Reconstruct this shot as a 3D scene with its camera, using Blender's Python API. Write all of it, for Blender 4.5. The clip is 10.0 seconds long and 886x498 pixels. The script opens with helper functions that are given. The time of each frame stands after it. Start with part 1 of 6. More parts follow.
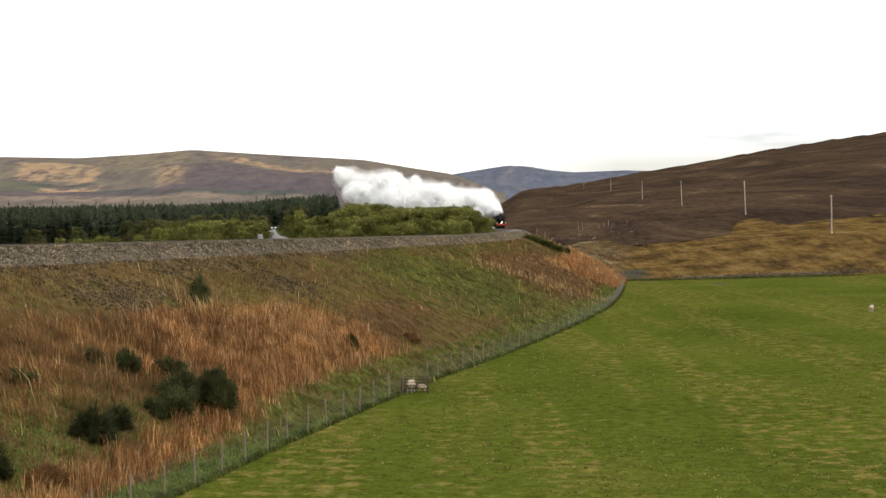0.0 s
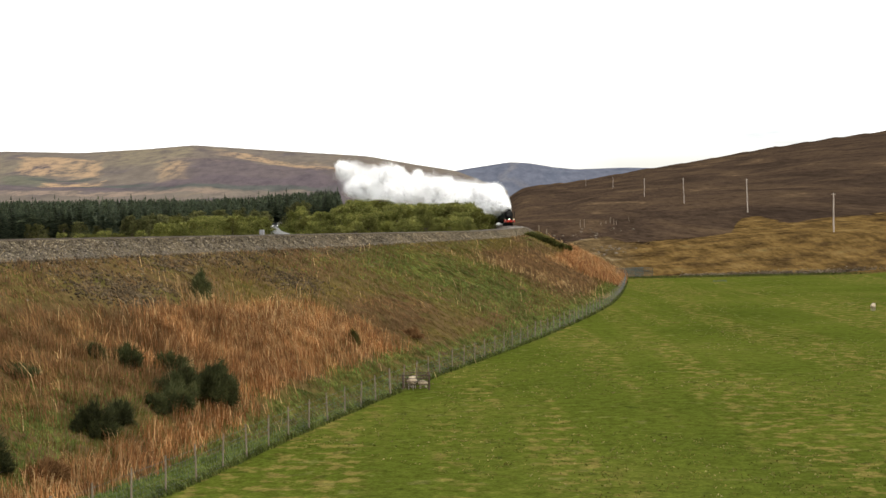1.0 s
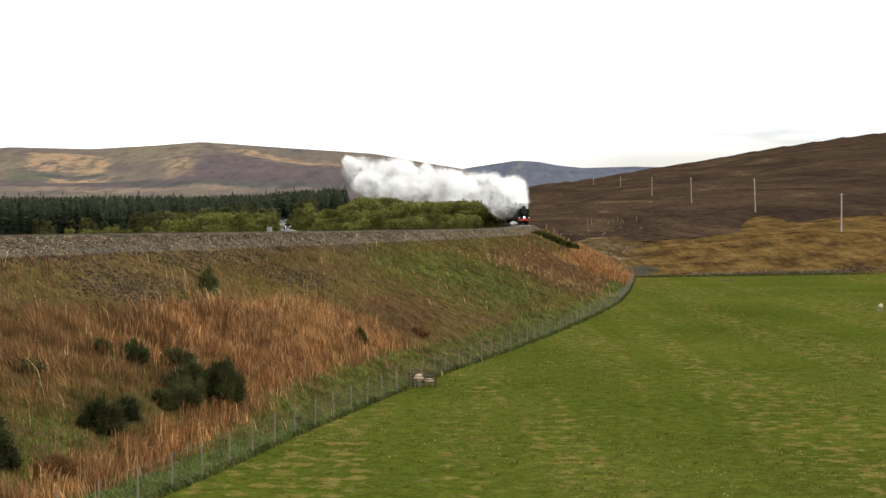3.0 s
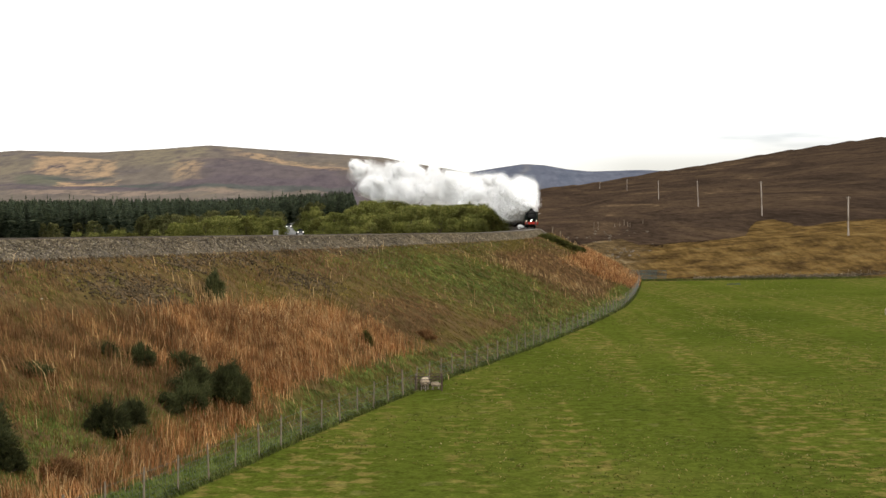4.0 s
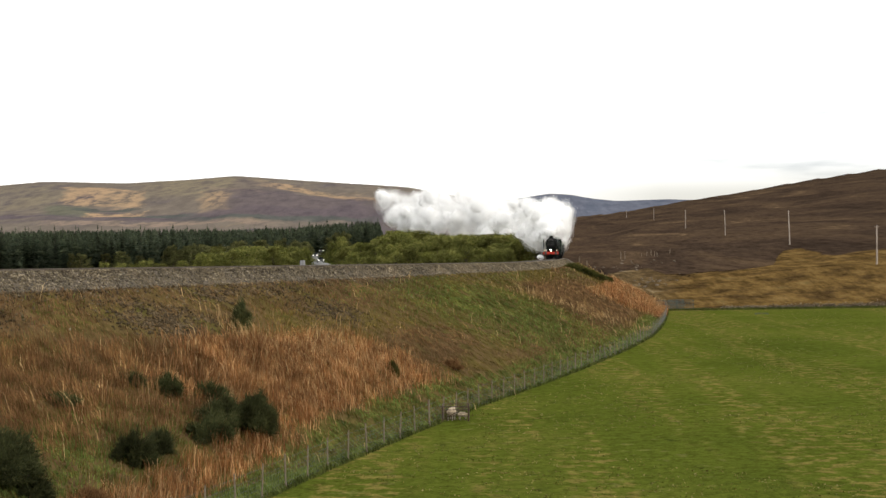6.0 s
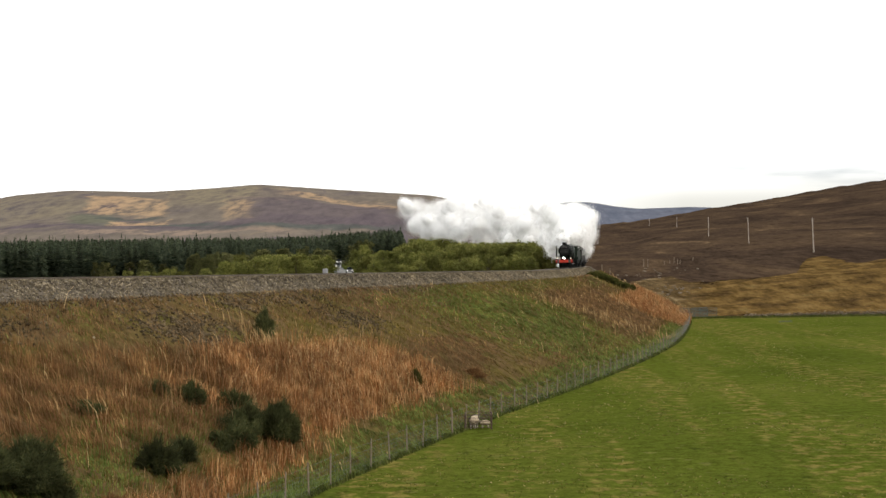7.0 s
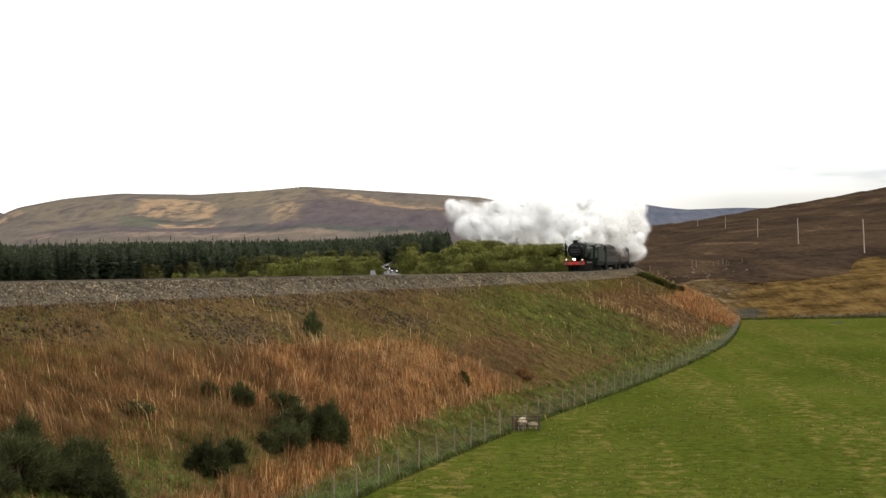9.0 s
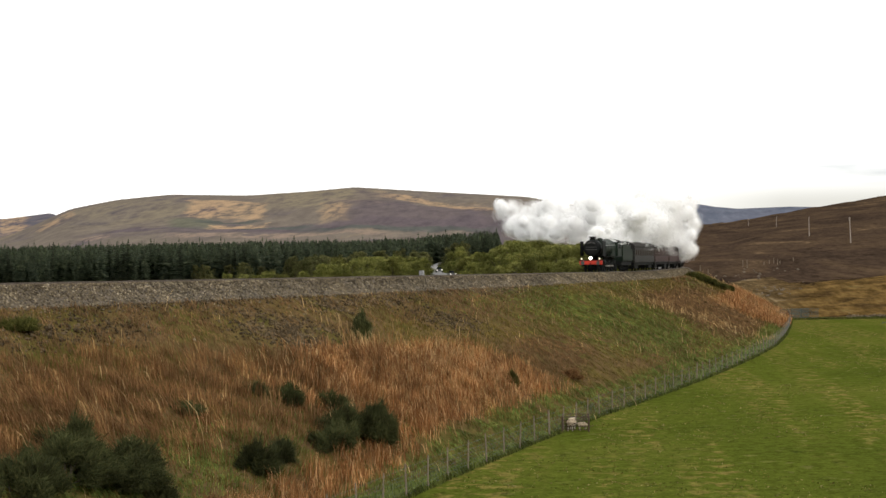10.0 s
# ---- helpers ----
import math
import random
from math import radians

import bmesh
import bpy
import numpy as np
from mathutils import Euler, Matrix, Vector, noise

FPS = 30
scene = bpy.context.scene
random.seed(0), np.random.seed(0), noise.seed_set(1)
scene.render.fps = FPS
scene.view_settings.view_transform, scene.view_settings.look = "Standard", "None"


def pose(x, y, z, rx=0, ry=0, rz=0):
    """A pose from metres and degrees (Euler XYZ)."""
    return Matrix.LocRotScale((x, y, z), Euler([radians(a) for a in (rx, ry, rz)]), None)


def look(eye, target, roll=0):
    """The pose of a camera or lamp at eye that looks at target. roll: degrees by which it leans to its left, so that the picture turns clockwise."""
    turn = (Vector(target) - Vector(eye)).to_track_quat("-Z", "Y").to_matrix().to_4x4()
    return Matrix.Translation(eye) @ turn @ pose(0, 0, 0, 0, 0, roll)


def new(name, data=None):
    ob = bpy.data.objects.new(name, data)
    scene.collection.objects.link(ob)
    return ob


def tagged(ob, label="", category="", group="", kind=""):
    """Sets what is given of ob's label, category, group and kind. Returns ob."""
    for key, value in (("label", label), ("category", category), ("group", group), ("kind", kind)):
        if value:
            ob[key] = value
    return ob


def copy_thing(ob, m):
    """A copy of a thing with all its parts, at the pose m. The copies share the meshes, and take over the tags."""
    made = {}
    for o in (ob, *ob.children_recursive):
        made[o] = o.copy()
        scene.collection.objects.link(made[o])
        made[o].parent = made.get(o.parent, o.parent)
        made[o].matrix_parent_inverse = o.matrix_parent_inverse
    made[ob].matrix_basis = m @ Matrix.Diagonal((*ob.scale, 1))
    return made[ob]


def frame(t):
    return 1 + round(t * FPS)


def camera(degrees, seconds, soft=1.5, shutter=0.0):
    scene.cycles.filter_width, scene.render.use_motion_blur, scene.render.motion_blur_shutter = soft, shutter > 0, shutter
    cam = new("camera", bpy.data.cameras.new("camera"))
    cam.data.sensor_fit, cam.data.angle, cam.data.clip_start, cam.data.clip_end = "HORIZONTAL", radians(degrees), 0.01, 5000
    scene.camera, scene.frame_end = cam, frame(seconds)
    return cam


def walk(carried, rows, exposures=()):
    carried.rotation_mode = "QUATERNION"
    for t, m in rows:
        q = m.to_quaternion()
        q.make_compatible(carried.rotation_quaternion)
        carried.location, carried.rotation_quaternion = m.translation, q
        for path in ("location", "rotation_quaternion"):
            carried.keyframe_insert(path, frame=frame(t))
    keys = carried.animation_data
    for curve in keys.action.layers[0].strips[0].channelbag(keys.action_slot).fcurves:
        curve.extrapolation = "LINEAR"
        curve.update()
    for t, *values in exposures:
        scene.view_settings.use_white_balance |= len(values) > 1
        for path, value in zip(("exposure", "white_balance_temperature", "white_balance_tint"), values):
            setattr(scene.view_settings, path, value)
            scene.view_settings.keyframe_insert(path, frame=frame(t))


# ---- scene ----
# ------------------------------------------------------------- camera
EYE, TILT, LEAN = 9.5, -0.96, 1.0
ROWS = [
    (0.0, 0.0, 0.0, 0.0),
    (0.5, 0.028, -0.093, -0.154),
    (1.0, 0.071, -0.142, -0.25),
    (1.5, 0.103, -0.144, -0.344),
    (2.0, 0.18, -0.229, -0.45),
    (2.5, 0.268, -0.246, -0.514),
    (4.0, 0.605, -0.092, -0.605),
    (4.5, 0.809, 0.09, -0.581),
    (5.0, 1.009, 0.605, -0.572),
    (5.5, 1.271, 0.89, -0.536),
    (7.0, 2.559, 1.393, -0.439),
    (7.5, 2.911, 1.473, -0.436),
    (8.0, 3.278, 1.453, -0.422),
    (8.5, 3.737, 1.453, -0.401),
    (9.0, 4.431, 1.444, -0.34),
    (9.5, 5.398, 1.437, -0.295),
    (10.0, 6.364, 1.437, -0.247),
]
cam = camera(34.05, 10.0, soft=1.5)
walk(cam, [(t, pose(0, 0, EYE, TILT, LEAN) @ pose(0, 0, 0, 0, 0, yaw) @ pose(0, 0, 0, pitch) @ pose(0, 0, 0, 0, roll) @ pose(0, 0, 0, 90))
           for t, yaw, pitch, roll in ROWS],
     [(0.0, 0.04), (0.5, 0.16), (1.0, 0.19), (2.0, 0.15), (2.5, 0.06), (4.0, 0.02), (5.5, -0.04), (7.5, -0.01), (8.0, -0.08), (8.5, -0.03), (9.0, -0.05), (10.0, -0.09)])

# ------------------------------------------------------------- sky and sun
SUN_EL, SUN_AZ = 30.0, 128.0          # a veiled sun behind the viewer, over the right shoulder
SKY = 1.5


def make_sky():
    world = bpy.data.worlds.new("sky")
    scene.world = world
    world.use_nodes = True
    nt = world.node_tree
    nt.nodes.clear()
    out = nt.nodes.new("ShaderNodeOutputWorld")
    bg = nt.nodes.new("ShaderNodeBackground")
    sky = nt.nodes.new("ShaderNodeTexSky")
    sky.sky_type, sky.sun_disc = "NISHITA", False
    sky.sun_elevation, sky.sun_rotation = radians(SUN_EL), radians(SUN_AZ)
    tc = nt.nodes.new("ShaderNodeTexCoord")
    mp = nt.nodes.new("ShaderNodeMapping")
    mp.inputs["Scale"].default_value = (3.0, 3.0, 22.0)
    mp.inputs["Location"].default_value = (0.4, 0.0, 1.3)
    no = nt.nodes.new("ShaderNodeTexNoise")
    no.inputs["Scale"].default_value, no.inputs["Detail"].default_value, no.inputs["Roughness"].default_value = 1.6, 5, 0.5
    ramp = nt.nodes.new("ShaderNodeValToRGB")
    e = ramp.color_ramp.elements
    e[0].position, e[0].color = 0.30, (0.52, 0.54, 0.55, 1)
    e[1].position, e[1].color = 0.44, (1.0, 0.985, 0.955, 1)
    mul = nt.nodes.new("ShaderNodeMixRGB")
    mul.blend_type, mul.inputs[0].default_value = "MIX", 0.06
    sc = nt.nodes.new("ShaderNodeMixRGB")
    sc.blend_type, sc.inputs[0].default_value = "MULTIPLY", 1.0
    sc.inputs[2].default_value = (0.12, 0.12, 0.12, 1)
    nt.links.new(tc.outputs["Generated"], mp.inputs[0])
    nt.links.new(mp.outputs[0], no.inputs["Vector"])
    nt.links.new(no.outputs["Fac"], ramp.inputs[0])
    sep = nt.nodes.new("ShaderNodeSeparateXYZ")
    nt.links.new(tc.outputs["Generated"], sep.inputs[0])
    low = nt.nodes.new("ShaderNodeMapRange")
    low.interpolation_type = "SMOOTHSTEP"
    low.inputs[1].default_value, low.inputs[2].default_value = 0.062, 0.036
    nt.links.new(sep.outputs[2], low.inputs[0])
    east = nt.nodes.new("ShaderNodeMapRange")
    east.inputs[1].default_value, east.inputs[2].default_value = -0.02, 0.12
    nt.links.new(sep.outputs[0], east.inputs[0])
    both = nt.nodes.new("ShaderNodeMath")
    both.operation = "MULTIPLY"
    veil = nt.nodes.new("ShaderNodeMixRGB")
    veil.inputs[1].default_value = (1.0, 0.985, 0.955, 1)
    nt.links.new(east.outputs[0], veil.inputs[0])
    nt.links.new(ramp.outputs[0], veil.inputs[2])
    nt.links.new(low.outputs[0], both.inputs[0])
    nt.links.new(east.outputs[0], both.inputs[1])
    bank = nt.nodes.new("ShaderNodeMixRGB")
    nt.links.new(both.outputs[0], bank.inputs[0])
    nt.links.new(veil.outputs[0], bank.inputs[1])
    bank.inputs[2].default_value = (0.57, 0.56, 0.52, 1)
    nt.links.new(sky.outputs[0], sc.inputs[1])
    nt.links.new(bank.outputs[0], mul.inputs[1])
    nt.links.new(sc.outputs[0], mul.inputs[2])
    nt.links.new(mul.outputs[0], bg.inputs["Color"])
    bg.inputs["Strength"].default_value = SKY
    nt.links.new(bg.outputs[0], out.inputs[0])
    sun = bpy.data.lights.new("sun", "SUN")
    sun.energy, sun.angle, sun.color = 1.75, radians(10), (1.0, 0.93, 0.82)
    ob = new("sun", sun)
    a, el = radians(SUN_AZ), radians(SUN_EL)
    d = Vector((math.sin(a) * math.cos(el), math.cos(a) * math.cos(el), math.sin(el)))
    ob.matrix_basis = look(d * 100, (0, 0, 0))


make_sky()


# ------------------------------------------------------------- materials
def nodes_of(name, rough=0.9, metal=0.0, spec=0.15):
    m = bpy.data.materials.new(name)
    m.use_nodes = True
    nt = m.node_tree
    b = nt.nodes["Principled BSDF"]
    b.inputs["Roughness"].default_value, b.inputs["Metallic"].default_value = rough, metal
    b.inputs["Specular IOR Level"].default_value = spec
    return m, nt, b


def coords(nt, space, scale=(1, 1, 1)):
    if space == "world":
        src = nt.nodes.new("ShaderNodeNewGeometry").outputs["Position"]
    else:
        src = nt.nodes.new("ShaderNodeTexCoord").outputs["Object"]
    mp = nt.nodes.new("ShaderNodeMapping")
    mp.inputs["Scale"].default_value = scale
    nt.links.new(src, mp.inputs[0])
    return mp.outputs[0]


def noise_of(nt, vec, scale, detail=4.0, rough=0.55, distort=0.0):
    n = nt.nodes.new("ShaderNodeTexNoise")
    n.inputs["Scale"].default_value, n.inputs["Detail"].default_value = scale, detail
    n.inputs["Roughness"].default_value, n.inputs["Distortion"].default_value = rough, distort
    nt.links.new(vec, n.inputs["Vector"])
    return n.outputs["Fac"]


def ramp_of(nt, fac, stops):
    r = nt.nodes.new("ShaderNodeValToRGB")
    el = r.color_ramp.elements
    while len(el) < len(stops):
        el.new(0.5)
    for e, (p, c) in zip(el, stops):
        e.position, e.color = p, (*c, 1) if len(c) == 3 else c
    nt.links.new(fac, r.inputs[0])
    return r.outputs[0]


def mix_of(nt, fac, a, b, blend="MIX"):
    n = nt.nodes.new("ShaderNodeMixRGB")
    n.blend_type = blend
    for k, v in ((0, fac), (1, a), (2, b)):
        if isinstance(v, (int, float)):
            n.inputs[k].default_value = v
        elif isinstance(v, tuple):
            n.inputs[k].default_value = (*v, 1)
        else:
            nt.links.new(v, n.inputs[k])
    return n.outputs[0]


def math_of(nt, op, a, b=0.0, clamp=False):
    n = nt.nodes.new("ShaderNodeMath")
    n.operation, n.use_clamp = op, clamp
    for k, v in ((0, a), (1, b)):
        if isinstance(v, (int, float)):
            n.inputs[k].default_value = v
        else:
            nt.links.new(v, n.inputs[k])
    return n.outputs[0]


def step_of(nt, v, lo, hi):
    n = nt.nodes.new("ShaderNodeMapRange")
    n.interpolation_type = "SMOOTHSTEP"
    n.inputs[1].default_value, n.inputs[2].default_value = lo, hi
    nt.links.new(v, n.inputs[0])
    return n.outputs[0]


def bump_of(nt, b, h, strength, dist):
    n = nt.nodes.new("ShaderNodeBump")
    n.inputs["Strength"].default_value, n.inputs["Distance"].default_value = strength, dist
    nt.links.new(h, n.inputs["Height"])
    nt.links.new(n.outputs[0], b.inputs["Normal"])


def surface(name, stops, scale=1.0, rough=0.9, metal=0.0, space="object", fine=12.0, fine_amount=0.35, bump=0.3, bump_dist=0.02, stretch=(1, 1, 1), spec=0.3):
    """Two scales of variation: broad patches through a colour ramp, and a fine grain over them."""
    m, nt, b = nodes_of(name, rough, metal, spec)
    v = coords(nt, space, stretch)
    big = noise_of(nt, v, scale, 5)
    small = noise_of(nt, v, scale * fine, 3, 0.6)
    col = ramp_of(nt, big, stops)
    grain = ramp_of(nt, small, [(0.3, (1 - fine_amount,) * 3), (0.7, (1 + fine_amount * 0.6,) * 3)])
    nt.links.new(mix_of(nt, 1.0, col, grain, "MULTIPLY"), b.inputs["Base Color"])
    if bump:
        bump_of(nt, b, small, bump, bump_dist)
    return m


def blades(name, stops, rough=0.8, thin=0.35, each=0.0):
    """Leaf and straw: each blade takes its own colour; some light comes through."""
    m, nt, b = nodes_of(name, rough, 0.0, 0.05)
    geo = nt.nodes.new("ShaderNodeNewGeometry")
    col = ramp_of(nt, geo.outputs["Random Per Island"], stops)
    big = ramp_of(nt, noise_of(nt, geo.outputs["Position"], 0.28, 4, 0.6), [(0.3, (0.74, 0.76, 0.78)), (0.5, (1.10, 1.10, 1.10)), (0.7, (1.50, 1.46, 1.38))])
    col = mix_of(nt, 1.0, col, big, "MULTIPLY")
    tuft = ramp_of(nt, noise_of(nt, geo.outputs["Position"], 1.1, 3, 0.6), [(0.32, (0.58, 0.57, 0.56)), (0.68, (1.44, 1.44, 1.44))])
    col = mix_of(nt, 1.0, col, tuft, "MULTIPLY")
    if each:
        info = nt.nodes.new("ShaderNodeObjectInfo")
        tone = ramp_of(nt, info.outputs["Random"], [(0.0, (1 - each, 1 - each * 1.05, 1 - each)), (0.5, (1.0, 1.0, 1.0)), (1.0, (1 + each * 0.8, 1 + each * 0.7, 1 + each))])
        col = mix_of(nt, 1.0, col, tone, "MULTIPLY")
    nt.links.new(col, b.inputs["Base Color"])
    tr = nt.nodes.new("ShaderNodeBsdfTranslucent")
    nt.links.new(col, tr.inputs[0])
    mx = nt.nodes.new("ShaderNodeMixShader")
    mx.inputs[0].default_value = thin
    nt.links.new(b.outputs[0], mx.inputs[1])
    nt.links.new(tr.outputs[0], mx.inputs[2])
    nt.links.new(mx.outputs[0], nt.nodes["Material Output"].inputs[0])
    return m


def glow(name, color, strength):
    m, nt, b = nodes_of(name, 0.4)
    b.inputs["Base Color"].default_value = (*color, 1)
    b.inputs["Emission Color"].default_value = (*color, 1)
    b.inputs["Emission Strength"].default_value = strength
    return m


BOG_EDGE = ((0.0, 285.0), (4.8, 330.0), (6.4, 345.0), (7.1, 296.0), (9.2, 300.0), (11.2, 316.0), (11.6, 378.0), (12.2, 378.0), (12.7, 345.0), (13.5, 326.0), (15.6, 338.0), (18.0, 328.0))


def ground_material():
    """Mown pasture up to the boundary dyke, tawny bog grass behind it, dark heather where the moor rises."""
    m, nt, b = nodes_of("pasture_and_moor", 1.0, 0, 0.0)
    v = coords(nt, "world")
    sep = nt.nodes.new("ShaderNodeSeparateXYZ")
    nt.links.new(v, sep.inputs[0])
    x, y, z = sep.outputs
    vf = coords(nt, "world", (0.8, 0.75, 1.0))
    patch = noise_of(nt, vf, 0.07, 5)
    mid = noise_of(nt, vf, 0.55, 6, 0.68)
    fine = noise_of(nt, vf, 1.9, 5, 0.72)
    # mown strips run away up the field
    strip = noise_of(nt, coords(nt, "world", (0.22, 0.012, 1)), 1.0, 3, 0.5, 0.4)
    grass = ramp_of(nt, patch, [(0.3, (0.050, 0.064, 0.0095)), (0.5, (0.065, 0.080, 0.0118)), (0.7, (0.086, 0.094, 0.017))])
    tan = math_of(nt, "MULTIPLY", step_of(nt, strip, 0.44, 0.58), step_of(nt, noise_of(nt, vf, 1.25, 5, 0.62), 0.49, 0.60))
    grass = mix_of(nt, math_of(nt, "MULTIPLY", tan, 0.85), grass, (0.150, 0.122, 0.034))
    grass = mix_of(nt, math_of(nt, "MULTIPLY", step_of(nt, noise_of(nt, vf, 0.8, 4, 0.6), 0.60, 0.68), 0.32), grass, (0.175, 0.152, 0.055))
    grass = mix_of(nt, math_of(nt, "MULTIPLY", step_of(nt, noise_of(nt, vf, 1.0, 4, 0.6), 0.40, 0.30), 0.65), grass, (0.026, 0.034, 0.008))
    grass = mix_of(nt, 1.0, grass, ramp_of(nt, fine, [(0.3, (0.60, 0.60, 0.60)), (0.7, (1.36, 1.36, 1.36))]), "MULTIPLY")
    blade = noise_of(nt, vf, 7.0, 4, 0.7)
    grass = mix_of(nt, 1.0, grass, ramp_of(nt, blade, [(0.3, (0.66, 0.66, 0.66)), (0.7, (1.32, 1.32, 1.30))]), "MULTIPLY")
    bog = ramp_of(nt, noise_of(nt, coords(nt, "world", (0.7, 0.5, 1.0)), 0.22, 9, 0.72, 0.0), [(0.36, (0.032, 0.020, 0.010)), (0.45, (0.070, 0.044, 0.017)), (0.53, (0.106, 0.066, 0.022)), (0.62, (0.140, 0.090, 0.034)), (0.72, (0.082, 0.074, 0.026))])
    heather = ramp_of(nt, noise_of(nt, coords(nt, "world", (0.7, 0.10, 1.0)), 0.05, 9, 0.66, 0.9), [(0.34, (0.029, 0.020, 0.0145)), (0.48, (0.046, 0.031, 0.021)), (0.6, (0.066, 0.044, 0.027)), (0.72, (0.140, 0.094, 0.052))])
    wob = math_of(nt, "MULTIPLY", noise_of(nt, coords(nt, "world", (1, 0.5, 1)), 0.05, 8, 0.72, 1.2), 70.0)
    away = math_of(nt, "SQRT", math_of(nt, "ADD", math_of(nt, "MULTIPLY", x, x), math_of(nt, "MULTIPLY", y, y)))
    bearing = math_of(nt, "DIVIDE", math_of(nt, "ARCTAN2", x, y), radians(20.0))
    # how far up the bog reaches before the heather: one tongue follows the power line
    limit = ramp_of(nt, bearing, [(az / 20, (d / 500,) * 3) for az, d in BOG_EDGE])
    ratio = math_of(nt, "SUBTRACT", math_of(nt, "ADD", away, math_of(nt, "SUBTRACT", wob, 35.0)), math_of(nt, "MULTIPLY", limit, 500.0))
    stony = ramp_of(nt, noise_of(nt, coords(nt, "world", (0.7, 0.35, 1.0)), 0.33, 8, 0.75, 0.5), [(0.36, (0.022, 0.015, 0.010)), (0.46, (0.070, 0.048, 0.024)), (0.56, (0.115, 0.078, 0.036)), (0.66, (0.19, 0.150, 0.095)), (0.74, (0.09, 0.075, 0.03))])
    bog = mix_of(nt, step_of(nt, math_of(nt, "ADD", bearing, math_of(nt, "MULTIPLY", mid, 0.12)), 0.46, 0.36), bog, stony)
    moor = mix_of(nt, step_of(nt, ratio, 2.0, 9.0), bog, heather)
    bare = math_of(nt, "MULTIPLY", step_of(nt, ratio, 1.0, 5.0), step_of(nt, ratio, 13.0, 7.0))
    moor = mix_of(nt, math_of(nt, "MULTIPLY", bare, step_of(nt, noise_of(nt, v, 0.05, 4, 0.6), 0.45, 0.6)), moor, (0.018, 0.012, 0.008))
    moor = mix_of(nt, 1.0, moor, ramp_of(nt, noise_of(nt, coords(nt, "world", (1, 0.12, 1)), 0.6, 7, 0.78), [(0.3, (0.42, 0.42, 0.42)), (0.7, (1.55, 1.55, 1.55))]), "MULTIPLY")
    wood = ramp_of(nt, mid, [(0.3, (0.03, 0.038, 0.010)), (0.7, (0.075, 0.085, 0.020))])
    edge = step_of(nt, math_of(nt, "ADD", math_of(nt, "SUBTRACT", y, math_of(nt, "MULTIPLY", x, 0.15)), math_of(nt, "MULTIPLY", mid, 3.0)), 225.6, 227.4)
    col = mix_of(nt, edge, grass, moor)
    behind = math_of(nt, "MULTIPLY", step_of(nt, math_of(nt, "SUBTRACT", x, math_of(nt, "MULTIPLY", y, 0.03)), 4.0, -12.0), step_of(nt, y, 150.0, 190.0))
    col = mix_of(nt, behind, col, wood)
    nt.links.new(col, b.inputs["Base Color"])
    bump_of(nt, b, math_of(nt, "ADD", fine, mid), 0.6, 0.10)
    return m


def bank_material():
    """Soil, thatch and moss under the grass of the embankment."""
    m, nt, b = nodes_of("embankment_turf", 1.0, 0, 0.0)
    v = coords(nt, "world")
    broad = noise_of(nt, v, 0.11, 6, 0.62, 0.4)
    col = ramp_of(nt, broad, [(0.32, (0.075, 0.075, 0.016)), (0.44, (0.10, 0.078, 0.026)), (0.54, (0.115, 0.074, 0.036)), (0.62, (0.085, 0.077, 0.022)), (0.72, (0.15, 0.115, 0.042))])
    fine = noise_of(nt, coords(nt, "world", (1, 1, 0.5)), 1.8, 6, 0.7)
    col = mix_of(nt, 1.0, col, ramp_of(nt, fine, [(0.3, (0.45, 0.45, 0.45)), (0.7, (1.35, 1.35, 1.35))]), "MULTIPLY")
    nt.links.new(col, b.inputs["Base Color"])
    bump_of(nt, b, fine, 0.8, 0.2)
    return m


